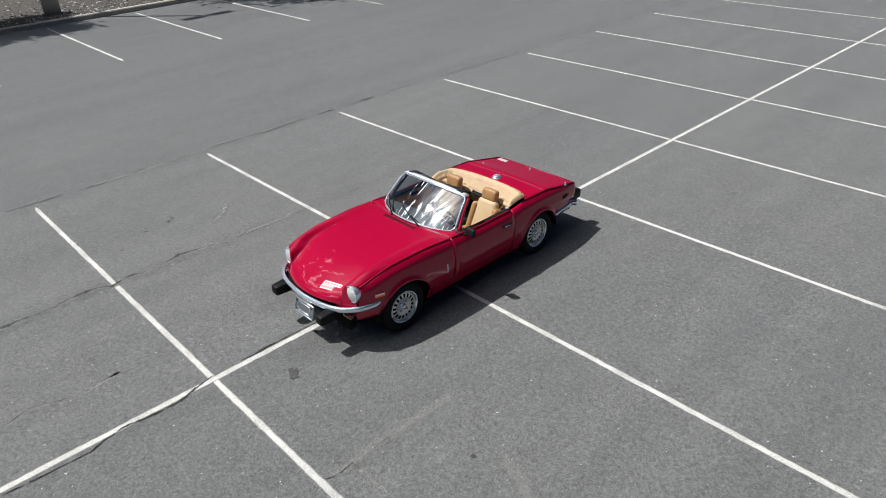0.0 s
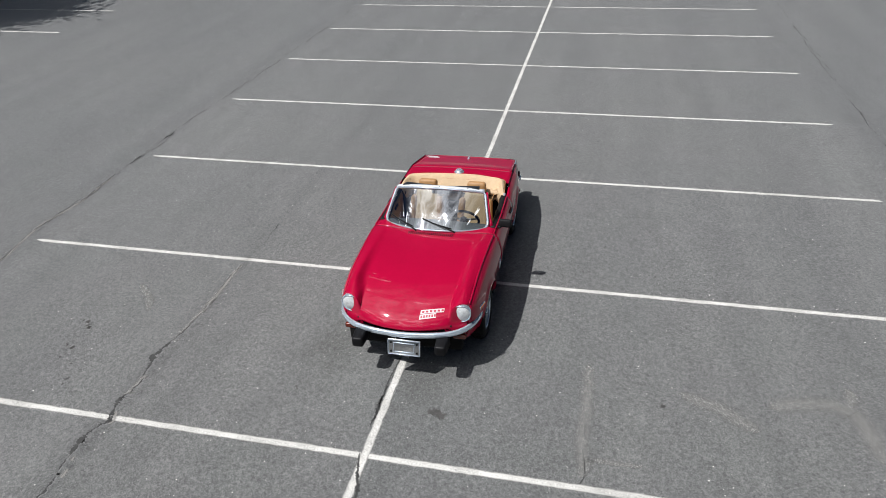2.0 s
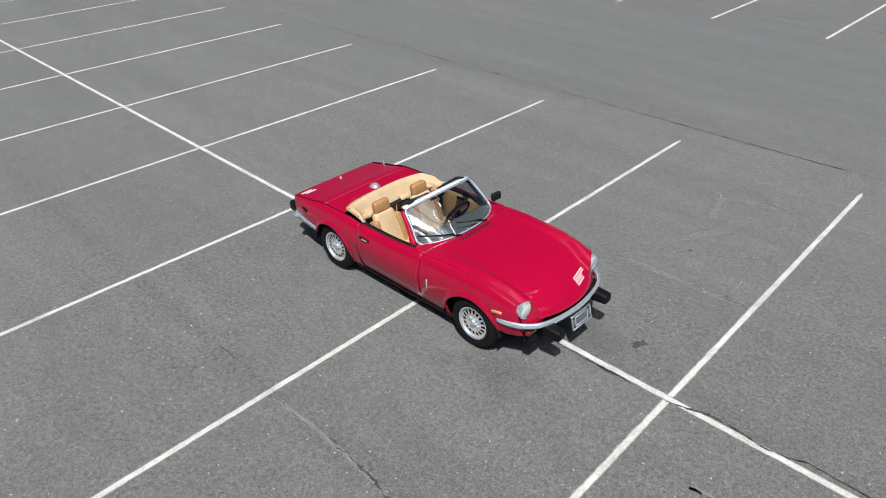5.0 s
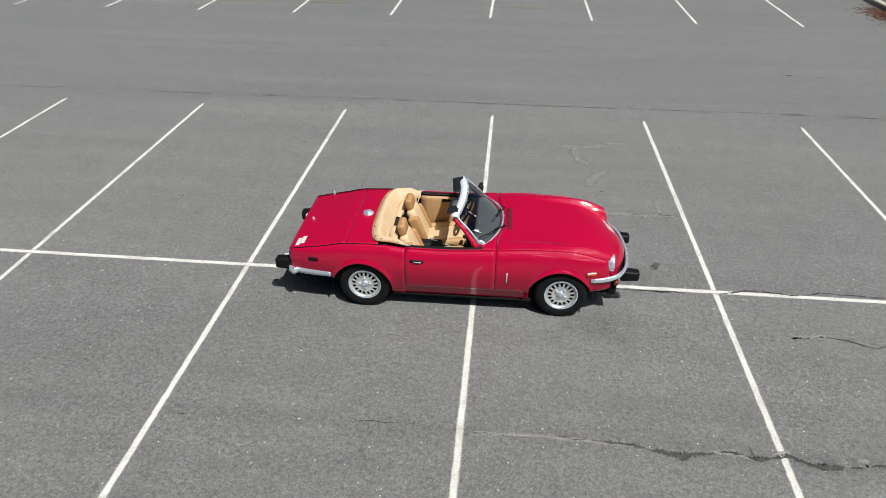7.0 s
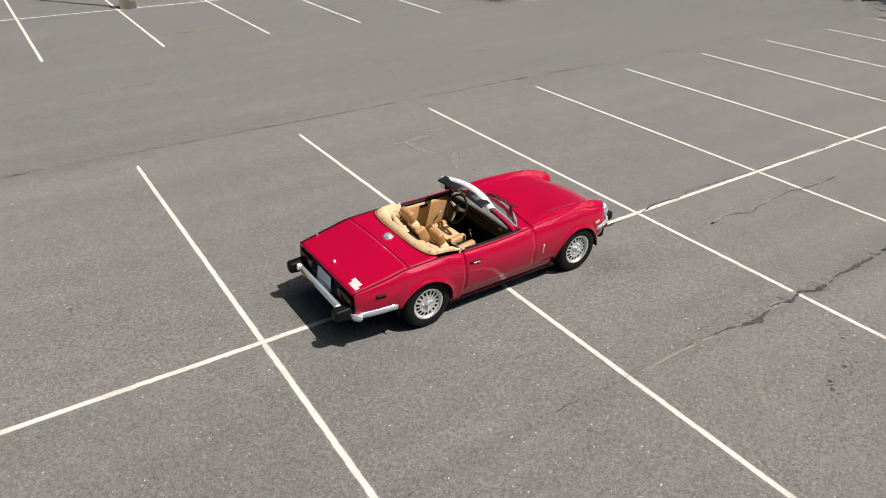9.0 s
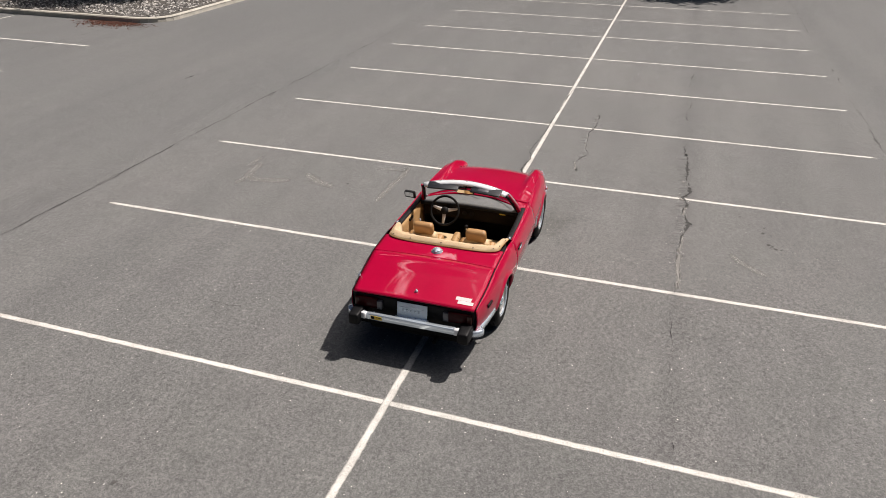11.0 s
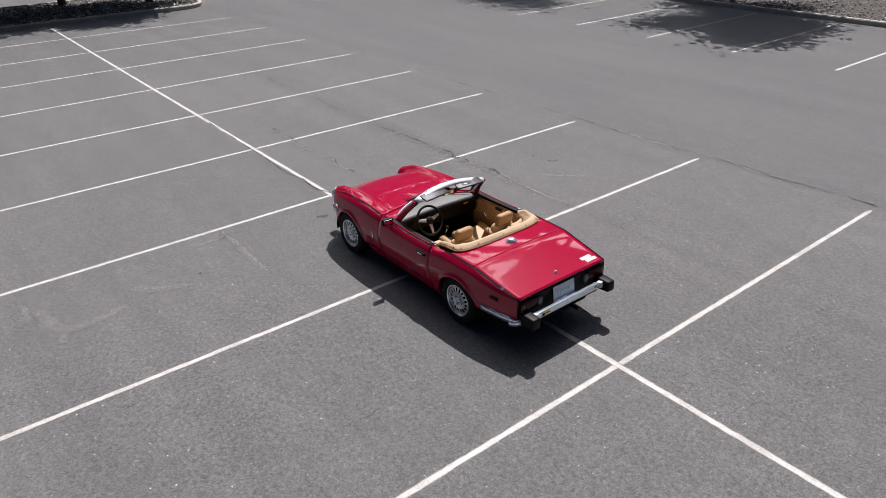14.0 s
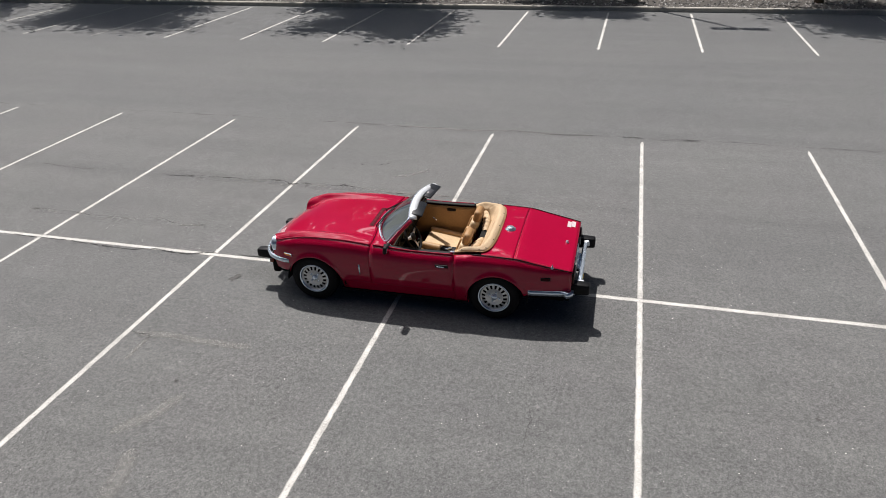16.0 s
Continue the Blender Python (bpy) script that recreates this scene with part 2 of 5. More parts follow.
def glass_material():
    m = bpy.data.materials.new("windscreen_glass")
    m.use_nodes = True
    nt = m.node_tree
    nt.nodes.clear()
    n, l = nt.nodes.new, nt.links.new
    out, mix, tr, gl, fr = n("ShaderNodeOutputMaterial"), n("ShaderNodeMixShader"), n("ShaderNodeBsdfTransparent"), n("ShaderNodeBsdfGlossy"), n("ShaderNodeFresnel")
    tr.inputs[0].default_value = (0.72, 0.79, 0.80, 1)
    gl.inputs["Roughness"].default_value = 0.02
    fr.inputs[0].default_value = 5.4
    l(fr.outputs[0], mix.inputs[0]); l(tr.outputs[0], mix.inputs[1]); l(gl.outputs[0], mix.inputs[2]); l(mix.outputs[0], out.inputs[0])
    return m


ASPHALT, GLASS = asphalt_material(), glass_material()
LINE = strip_material("worn_line_paint", (0.25, 0.246, 0.23), (0.69, 0.68, 0.645), 0.46, 1.0, 1.6, 1.0)
SCUFF = strip_material("pale_scuff", (0.21, 0.208, 0.20), (0.29, 0.285, 0.27), 0.0, 1.0, 1.3, 0.50)
DEBRIS = strip_material("pale_grit", (0.20, 0.196, 0.185), (0.34, 0.33, 0.31), 0.05, 0.80, 1.6, 0.65)
DAMP = strip_material("old_drip_stain", (0.090, 0.089, 0.076), (0.112, 0.111, 0.098), 0.0, 0.95, 0.9, 0.18)
CRACK = mat("crack_shadow", (0.050, 0.050, 0.049), 0.95, var=0.5, scale=15, bump=0.6, bump_scale=90)
TAR = mat("dark_seam", (0.108, 0.108, 0.107), 0.9, var=0.35, scale=9, bump=0.5, bump_scale=80)
OIL = mat("oil_stain", (0.062, 0.060, 0.057), 0.7, var=0.4, scale=12)
WEED = mat("dry_weed", (0.42, 0.30, 0.10), 0.9, var=0.4, scale=25, color2=(0.16, 0.15, 0.05))
KERB = mat("concrete_kerb", (0.46, 0.44, 0.39), 0.9, var=0.22, scale=3, bump=0.4, bump_scale=60)
MULCH = mat("dark_mulch", (0.075, 0.068, 0.060), 0.95, var=0.5, scale=8, bump=1.0, bump_scale=25)
POLE = mat("pale_concrete", (0.60, 0.57, 0.50), 0.85, var=0.1, scale=4, bump=0.2, bump_scale=60)
BARK = mat("bark", (0.12, 0.085, 0.06), 0.95, var=0.4, scale=12, bump=1.0, bump_scale=40)
LEAF = mat("leaf_green", (0.075, 0.115, 0.035), 0.6, var=0.45, scale=2)
STEEL = mat("painted_lamp_metal", (0.20, 0.19, 0.18), 0.5, var=0.1, scale=5)

PAINT = mat("red_coachwork", (0.365, 0.0022, 0.032), 0.40, var=0.05, scale=3, coat=1.0, spec=0.03)
PAINT.node_tree.nodes["Principled BSDF"].inputs["Coat IOR"].default_value = 1.5
# blue tint and lowered metallic stand in for bright sky mirrored in the chrome
CHROME = mat("chrome", (0.77, 0.87, 0.97), 0.08, 0.72, var=0.05, scale=9)
ALLOY = mat("brushed_alloy", (0.50, 0.50, 0.50), 0.28, 1.0, var=0.08, scale=30)
RIM = mat("silver_wheel_paint", (0.66, 0.66, 0.65), 0.28, 0.55, var=0.10, scale=14)
TYRE = mat("tyre_rubber", (0.005, 0.005, 0.0055), 0.75, var=0.3, scale=18, spec=0.25, bump=0.3, bump_scale=90)
RUBBER = mat("black_rubber", (0.006, 0.006, 0.007), 0.5, var=0.25, scale=12, spec=0.18)
BLACK = mat("black_vinyl", (0.009, 0.009, 0.010), 0.6, var=0.25, scale=20, bump=0.25, bump_scale=400, spec=0.22)
# grey puts the sunlit look of the fascia top into its colour
SUNLIT_TOP = mat("sunlit_grey_vinyl", (0.17, 0.18, 0.185), 0.5, var=0.15, scale=14, bump=0.25, bump_scale=350)
CARPET = mat("black_carpet", (0.007, 0.0065, 0.006), 0.98, var=0.4, scale=25, bump=0.7, bump_scale=300)
UNDER = mat("underbody", (0.006, 0.006, 0.006), 0.95, var=0.4, scale=8, spec=0.2)
TAN = mat("tan_vinyl", (0.44, 0.27, 0.125), 0.48, var=0.10, scale=7, bump=0.25, bump_scale=350)
TAN_CLOTH = mat("tan_hood_cloth", (0.55, 0.40, 0.245), 0.70, var=0.10, scale=9, bump=0.35, bump_scale=260)
CREAM = mat("cream_vinyl", (0.60, 0.44, 0.26), 0.5, var=0.10, scale=8, bump=0.3, bump_scale=300)
RAIL = mat("polished_alloy_rail", (0.84, 0.87, 0.90), 0.22, 0.25, var=0.05, scale=12)
SPOKE = mat("satin_alloy", (0.80, 0.80, 0.79), 0.35, 0.15, var=0.06, scale=30)
TAN_DARK = mat("worn_tan_leather", (0.38, 0.21, 0.085), 0.5, var=0.15, scale=9, bump=0.25, bump_scale=350)
WOOD = mat("walnut", (0.009, 0.005, 0.003), 0.6, spec=0.12, color2=(0.005, 0.003, 0.002), scale=14)
LENS = mat("headlamp_glass", (0.66, 0.68, 0.68), 0.15, 0.0, var=0.25, scale=30, coat=1.0, bump=0.35, bump_scale=120)
AMBER = mat("amber_lens", (0.80, 0.16, 0.02), 0.2, var=0.2, scale=60, coat=0.8)
DARKAMBER = mat("deep_orange_lens", (0.12, 0.014, 0.005), 0.25, var=0.2, scale=60, coat=0.8)
REDLENS = mat("red_lens", (0.030, 0.002, 0.003), 0.3, var=0.3, scale=50, coat=0.0, spec=0.12)
CLEAR = mat("reverse_lens", (0.09, 0.09, 0.10), 0.3, var=0.2, scale=60, coat=0.2)
PLATE = mat("pale_plate", (0.74, 0.85, 0.93), 0.4, var=0.06, scale=20)
BARS = mat("plate_bars", (0.56, 0.66, 0.74), 0.6)
DECAL = mat("pale_decal", (0.62, 0.55, 0.56), 0.4, var=0.06, scale=40)
DECALRED = mat("decal_red", (0.42, 0.02, 0.05), 0.4)
YELLOW = mat("yellow_sticker", (0.75, 0.52, 0.05), 0.5, var=0.1, scale=30)
GREYVISOR = mat("visor_vinyl", (0.012, 0.014, 0.018), 0.4, var=0.2, scale=14, bump=0.2, bump_scale=300)
MIRROR = mat("mirror_glass", (0.85, 0.86, 0.87), 0.02, 1.0)


# ---------- building helpers ----------
def curve(xs, ys):
    """A smooth function through a few stations that does not overshoot."""
    xs, ys = np.array(xs, float), np.array(ys, float)
    h, d = np.diff(xs), np.diff(ys) / np.diff(xs)
    m = np.concatenate(([d[0]], [0 if a * b <= 0 else 2 * a * b / (a + b) for a, b in zip(d, d[1:])], [d[-1]]))

    def f(x):
        x = min(max(x, xs[0]), xs[-1])
        i = min(int(np.searchsorted(xs, x, side="right")) - 1, len(h) - 1)
        t = (x - xs[i]) / h[i]
        return float((2 * t**3 - 3 * t**2 + 1) * ys[i] + (t**3 - 2 * t**2 + t) * h[i] * m[i] + (3 * t**2 - 2 * t**3) * ys[i + 1] + (t**3 - t**2) * h[i] * m[i + 1])
    return f


def smooth(a, b, x):
    t = min(max((x - a) / (b - a), 0), 1)
    return t * t * (3 - 2 * t)


def grid(bm, nu, nv, f, close_u=False, close_v=False):
    """Faces over f(i, j) -> point, for i in range(nu), j in range(nv)."""
    vs = [[bm.verts.new(f(i, j)) for j in range(nv)] for i in range(nu)]
    for i in range(nu if close_u else nu - 1):
        for j in range(nv if close_v else nv - 1):
            a, b = vs[i], vs[(i + 1) % nu]
            bm.faces.new((a[j], b[j], b[(j + 1) % nv], a[(j + 1) % nv]))
    return vs


def face_out(bm, ref):
    """Turns an open sheet so that its faces look along ref on the whole."""
    bm.normal_update()
    if sum(f.normal.dot(ref) * f.calc_area() for f in bm.faces) < 0:
        bmesh.ops.reverse_faces(bm, faces=bm.faces[:])


def part(name, bm, material, parent, label="", thick=0.0, flat=False, weld=True):
    if parent and parent.parent and parent.parent.parent:      # no deeper than thing, part, sub-part
        parent = parent.parent
    if weld:
        bmesh.ops.remove_doubles(bm, verts=bm.verts[:], dist=1e-5)
    me = bpy.data.meshes.new(name)
    bm.to_mesh(me)
    bm.free()
    if not flat:
        me.polygons.foreach_set("use_smooth", [True] * len(me.polygons))
    me.materials.append(material)
    ob = new(name, me)
    ob.parent = parent
    if thick:
        md = ob.modifiers.new("thickness", "SOLIDIFY")
        md.thickness, md.offset = thick, -1
    if label:
        ob["label"] = label
    return ob


def rbox(bm, c, s, bev=0.01, segs=2, m=None, shape=None):
    """A box with rounded edges: centre, size, radius; m turns it, shape moves its points (-1..1) first."""
    tmp = bmesh.new()
    bmesh.ops.create_cube(tmp, size=2)
    for v in tmp.verts:
        q = Vector(v.co)
        if shape:
            q = Vector(shape(q))
        v.co = Vector((q.x * s[0] / 2, q.y * s[1] / 2, q.z * s[2] / 2))
    if bev:
        bmesh.ops.bevel(tmp, geom=tmp.edges[:], offset=bev, segments=segs, profile=0.5, affect="EDGES")
    tmp.transform(Matrix.Translation(c) @ (m or Matrix()))
    add(bm, tmp)


def add(bm, other):
    me = bpy.data.meshes.new("tmp")
    other.to_mesh(me)
    other.free()
    bm.from_mesh(me)
    bpy.data.meshes.remove(me)


def tube(bm, pts, r, segs=8, caps=True, squash=1.0):
    """A round rod along pts; r may be a list."""
    pts = [Vector(p) for p in pts]
    n = len(pts)
    rr = r if isinstance(r, (list, tuple)) else [r] * n
    rings, side = [], None
    for i, p in enumerate(pts):
        d = (pts[min(i + 1, n - 1)] - pts[max(i - 1, 0)]).normalized()
        side = d.orthogonal().normalized() if side is None else (side - d * side.dot(d)).normalized()
        up = d.cross(side)
        rings.append([bm.verts.new(p + (side * math.cos(a) + up * math.sin(a) * squash) * rr[i]) for a in (2 * math.pi * k / segs for k in range(segs))])
    for a, b in zip(rings, rings[1:]):
        for k in range(segs):
            bm.faces.new((a[k], a[(k + 1) % segs], b[(k + 1) % segs], b[k]))
    if caps:
        bm.faces.new(rings[0][::-1]); bm.faces.new(rings[-1])


def sweep(bm, path, prof, up=Vector((0, 0, 1))):
    """A profile (out, up) carried along a path on its right-hand side."""
    path = [Vector(p) for p in path]
    n, rings = len(path), []
    for i, p in enumerate(path):
        d = (path[min(i + 1, n - 1)] - path[max(i - 1, 0)]).normalized()
        out = d.cross(up).normalized()
        u2 = out.cross(d).normalized()
        rings.append([bm.verts.new(p + out * a + u2 * b) for a, b in prof])
    for a, b in zip(rings, rings[1:]):
        for k in range(len(prof)):
            bm.faces.new((a[k], b[k], b[(k + 1) % len(prof)], a[(k + 1) % len(prof)]))
    bm.faces.new(rings[0]); bm.faces.new(rings[-1][::-1])
    bmesh.ops.recalc_face_normals(bm, faces=bm.faces[:])


def lathe(bm, prof, segs=48, m=None):
    """Turns (radius, along) about the y axis."""
    vs = []
    for k in range(segs):
        a = 2 * math.pi * k / segs
        vs.append([bm.verts.new((m or Matrix()) @ Vector((r * math.cos(a), y, r * math.sin(a)))) for r, y in prof])
    for k in range(segs):
        a, b = vs[k], vs[(k + 1) % segs]
        for j in range(len(prof) - 1):
            if prof[j][0] < 1e-6 and prof[j + 1][0] < 1e-6:
                continue
            bm.faces.new((a[j], a[j + 1], b[j + 1], b[j]))
    bmesh.ops.remove_doubles(bm, verts=bm.verts[:], dist=1e-6)
    bmesh.ops.recalc_face_normals(bm, faces=bm.faces[:])


def turned(a, b, c):
    return pose(0, 0, 0, a, b, c)


# ---------- the car park ----------
BAY = 2.743


def ground_sheet():
    bm = bmesh.new()
    for x0, x1, y0, y1 in ((-900, 900, -900, 900),):
        grid(bm, 2, 2, lambda i, j: (x0 + (x1 - x0) * i, y0 + (y1 - y0) * j, 0))
    face_out(bm, Vector((0, 0, 1)))
    ob = part("ground", bm, ASPHALT, None, flat=True)
    return tagged(ob, "grey worn asphalt car park surface with pale chippings", "ground", kind="structure")


ground_sheet()


def strip(path, width, mtl, name, label, category, z=0.0015, ragged=0.0):
    """A thin flat coat along a path; its u runs across, for the fade towards the edges."""
    path = [Vector((*p, 0)) for p in path]
    n = len(path)
    bm = bmesh.new()
    rows = []
    for i, c in enumerate(path):
        d = path[min(i + 1, n - 1)] - path[max(i - 1, 0)]
        side = Vector((-d.y, d.x, 0)).normalized() * width / 2
        taper = min(1.0, (i + 0.4) / 2, (n - 0.6 - i) / 2)
        rows.append([bm.verts.new(c + side * k * (taper + random.uniform(-1, 1) * ragged / width * 2) + Vector((0, 0, z))) for k in (-1, 1)])
    layer = bm.loops.layers.uv.new("UVMap")
    for i, (a, b) in enumerate(zip(rows, rows[1:])):
        f = bm.faces.new((a[0], b[0], b[1], a[1]))
        for loop, u, v in zip(f.loops, (0, 0, 1, 1), (i, i + 1, i + 1, i)):
            loop[layer].uv = (u, v)
    bm.normal_update()
    if bm.faces[:][0].normal.z < 0:
        bmesh.ops.reverse_faces(bm, faces=bm.faces[:])
    return tagged(part(name, bm, mtl, None, flat=True, weld=False), label, category, kind="structure")


def line(p, q, width, z=0.0015):
    """A stripe of sprayed paint."""
    p, q = Vector(p), Vector(q)
    n = max(3, int((q - p).length / 0.06))
    return strip([p.lerp(q, i / n) for i in range(n + 1)], width * 1.31, LINE, "parking_line", "worn white painted parking line on asphalt", "road marking", z, 0.004)


random.seed(4)
line((-26.0, 0.003), (21.9, 0.003), 0.075, z=0.0025)
# where the bay lines end, south and north of the spine; the rest keep the nominal spacing
SOUTH_ENDS = {-6: -16.465, -5: -13.722, -4: -10.982, -3: -8.242, -2: -5.504, -1: -2.729, 0: 0.023, 1: 2.765, 2: 5.503, 3: 8.238, 4: 10.983, 5: 13.723, 6: 16.453, 7: 19.194}
NORTH_ENDS = {-5: -13.707, -4: -11.008, -3: -8.265, -2: -5.519, -1: -2.753, 0: -0.002, 1: 2.737, 2: 5.491, 3: 8.226, 4: 10.973, 5: 13.689, 6: 16.482, 7: 19.221}
SET_OUT = {k: (SOUTH_ENDS.get(k, k * BAY) + NORTH_ENDS.get(k, k * BAY)) / 2 for k in range(-9, 9)}
for k in range(-9, 8):
    line((SOUTH_ENDS.get(k, k * BAY), -5.49), (NORTH_ENDS.get(k, k * BAY), 5.48), 0.067)
SOUTH_ROW = {-4: -9.987, -3: -7.111, -2: -4.262, -1: -1.509, 0: 1.310, 1: 4.037, 2: 6.769, 3: 9.551, 4: 12.291}
for j in range(-6, 10):
    x = SOUTH_ROW.get(j, 1.285 + 2.757 * j)
    line((x, -18.95), (x, -12.98), 0.085)
for j in range(-6, 4):
    x = -0.36 + 2.81 * j
    line((x, 13.12), (x, 24.6), 0.085)
line((-18.0, 18.75), (10.9, 18.75), 0.085, z=0.0025)


def crack(pts, width, mtl=CRACK, name="asphalt_crack", wander=0.05, z=0.0055, label="jagged dark crack in the asphalt", gaps=0.0, step=0.05, lip=0.0):
    """A broken, wandering gap; its width swells and closes."""
    bm = bmesh.new()
    path = []
    for (x0, y0), (x1, y1) in zip(pts, pts[1:]):
        n = max(2, int(math.hypot(x1 - x0, y1 - y0) / step))
        path += [(x0 + (x1 - x0) * i / n, y0 + (y1 - y0) * i / n) for i in range(n)]
    path.append(pts[-1])
    seed = random.uniform(0, 90)
    prev, n, rim = None, len(path), []
    jog = 0.0
    for i, (x, y) in enumerate(path):
        ax, ay = path[max(i - 1, 0)]
        bx, by = path[min(i + 1, n - 1)]
        d = Vector((bx - ax, by - ay, 0)).normalized()
        s = Vector((-d.y, d.x, 0))
        jog = 0.75 * jog + random.uniform(-1, 1) * 0.2 * wander
        off = (noise.noise((i * step * 1.3, seed, 0)) * 1.3 + noise.noise((i * step * 5, seed, 3)) * 0.6) * wander + jog
        w = width * max(0.0, 0.40 + 1.5 * noise.noise((i * step * 2.3, seed, 7)) + 1.0 * noise.noise((i * step * 11, seed, 5)) - gaps)
        w *= min(1, i / 4, (n - 1 - i) / 4)
        c = Vector((x, y, z)) + s * off
        up, dn = w * random.uniform(0.15, 0.95), w * random.uniform(0.15, 0.95)
        row = (bm.verts.new(c + s * (up + 0.0005)), bm.verts.new(c - s * (dn + 0.0005)))
        if lip:
            clear = min(abs(c.x - q) for q in SET_OUT.values()) > 0.075
            h = lip * min(1, w / (0.4 * width)) if clear and 12 < i < n - 13 else 0.0
            rim.append((c + s * (up + 0.001), s, h * random.uniform(0.7, 1.1)))
        if prev and w > 0.0008:
            bm.faces.new((prev[0], prev[1], row[1], row[0]))
        prev = row
    for v in [v for v in bm.verts if not v.link_faces]:
        bm.verts.remove(v)
    face_out(bm, Vector((0, 0, 1)))
    if lip:
        edge = bmesh.new()
        rows = []
        for k, (p, s, h) in enumerate(rim):
            h = sum(r[2] for r in rim[max(0, k - 2):k + 3]) / 5
            rows.append([edge.verts.new((p.x + s.x * q, p.y + s.y * q, zz)) for q, zz in ((0.0, 0.0), (0.002, h), (0.03, h * 0.85), (0.13, -0.001))])
        for a, b in zip(rows, rows[1:]):
            for k in range(3):
                edge.faces.new((a[k], b[k], b[k + 1], a[k + 1]))
        face_out(edge, Vector((0, 0, 1)))
        tagged(part("crack_edge", edge, ASPHALT, None, weld=False), "asphalt slightly raised along a crack", "crack", kind="structure")
    return tagged(part(name, bm, mtl, None, flat=True, weld=False), label, "crack", kind="structure")


def scuff(pts, width, mtl=SCUFF, wander=0.03, name="tyre_scuff", label="pale rubbed scuff on the asphalt"):
    """A soft pale smear along a few points."""
    path = []
    seed = random.uniform(0, 90)
    for (x0, y0), (x1, y1) in zip(pts, pts[1:]):
        k = max(2, int(math.hypot(x1 - x0, y1 - y0) / 0.05))
        path += [(x0 + (x1 - x0) * i / k, y0 + (y1 - y0) * i / k) for i in range(k)]
    path.append(pts[-1])
    path = [(x + noise.noise((x * 4, y * 4, seed)) * wander, y + noise.noise((x * 4, y * 4, seed + 7)) * wander) for x, y in path]
    return strip(path, width, mtl, name, label, "scuff", z=0.0035)


random.seed(9)
MAIN = [(0.11, -2.45), (0.65, -2.44), (1.05, -2.43), (1.30, -2.45), (1.55, -2.465), (1.75, -2.49), (1.90, -2.525), (2.05, -2.475), (2.22, -2.445), (2.36, -2.47), (2.50, -2.50), (2.63, -2.49), (2.79, -2.435), (2.94, -2.50), (3.10, -2.52), (3.30, -2.50), (3.57, -2.46), (4.0, -2.47), (4.7, -2.46)]
SMALL = [(3.36, -0.79), (3.52, -0.77), (3.72, -0.73), (3.90, -0.745), (4.05, -0.83), (4.20, -0.86), (4.40, -0.80), (4.75, -0.77), (5.20, -0.73), (5.6, -0.80), (6.37, -0.79)]
SPINE = [(1.5, -0.04), (1.87, -0.065), (2.06, -0.06), (2.27, -0.045), (2.47, -0.06), (2.62, -0.075), (2.80, -0.045), (2.95, 0.0), (3.12, 0.065), (3.40, 0.06), (3.60, 0.025), (3.80, 0.045), (3.95, 0.11), (4.30, 0.10), (5.0, 0.05), (8.0, 0.0)]
SOUTH_JOINT = [(9.0, -5.7), (2.0, -5.62), (0.46, -5.60), (-0.26, -5.72), (-1.16, -5.61), (-1.89, -5.68), (-2.72, -5.68), (-3.79, -5.73), (-5.2, -5.69), (-8.66, -5.64), (-12, -5.6)]
NORTH_JOINT = [(-12.5, 6.08), (-8.85, 6.01), (-6.3, 6.04), (-3.1, 6.09), (-0.7, 6.09), (0.9, 6.06), (2.4, 6.10), (5.8, 6.11), (11, 6.0)]
crack(MAIN[1:], 0.043, gaps=0.07, wander=0.034, step=0.009, lip=0.017)
crack(MAIN[6:15], 0.014, wander=0.035, gaps=0.10, step=0.009)
crack(MAIN[:4], 0.012, wander=0.03, gaps=0.05, step=0.012)
crack([(-3.2, -2.5), (-2.44, -2.48), (-1.5, -2.41), (-0.2, -2.42), (0.3, -2.45)], 0.006, wander=0.05, gaps=0.15)
crack([(4.7, -2.46), (6.5, -2.44), (9, -2.45), (10.2, -2.5)], 0.009, wander=0.05, gaps=0.05, step=0.02)
crack(SMALL, 0.018, gaps=0.0, wander=0.02, step=0.010, lip=0.012)
crack(SPINE, 0.022, wander=0.018, step=0.009)
crack(SPINE[8:15], 0.014, wander=0.020, step=0.010, gaps=0.18)
crack(SPINE[:8], 0.012, wander=0.03, gaps=0.1, step=0.012)
crack(SOUTH_JOINT, 0.010, wander=0.03, gaps=0.05, step=0.02)
crack(SOUTH_JOINT[3:8], 0.022, wander=0.035, step=0.012)
crack([(-26, -5.68), (-12, -5.6), (-3, -5.66), (3.2, -5.66), (24, -5.7)], 0.03, TAR, z=0.0048, wander=0.06, gaps=0.3, step=0.08, label="dark tarred joint in the asphalt")
crack(NORTH_JOINT, 0.011, wander=0.03, gaps=0.0, step=0.02)
crack([(-3.2, 6.09), (-0.7, 6.09), (2.4, 6.10), (5.8, 6.11)], 0.010, wander=0.03, gaps=-0.1, step=0.02)
crack([(-22, 6.1), (-3.5, 6.08), (22, 6.05)], 0.03, TAR, z=0.0048, wander=0.05, gaps=0.32, step=0.08, label="dark tarred joint in the asphalt")
crack([(2.42, 1.80), (2.58, 1.82), (2.72, 1.79)], 0.010, wander=0.015, gaps=-0.1, step=0.010)
crack([(2.02, 1.81), (2.2, 1.80)], 0.006, wander=0.015, gaps=-0.1, step=0.010)
crack([(5.95, 8.62), (6.4, 8.60), (7.1, 8.54)], 0.030, wander=0.04, step=0.02)
crack([(-7, 9.8), (-3.8, 9.9), (-1.8, 9.97), (2, 9.9)], 0.011, wander=0.05, gaps=0.1)
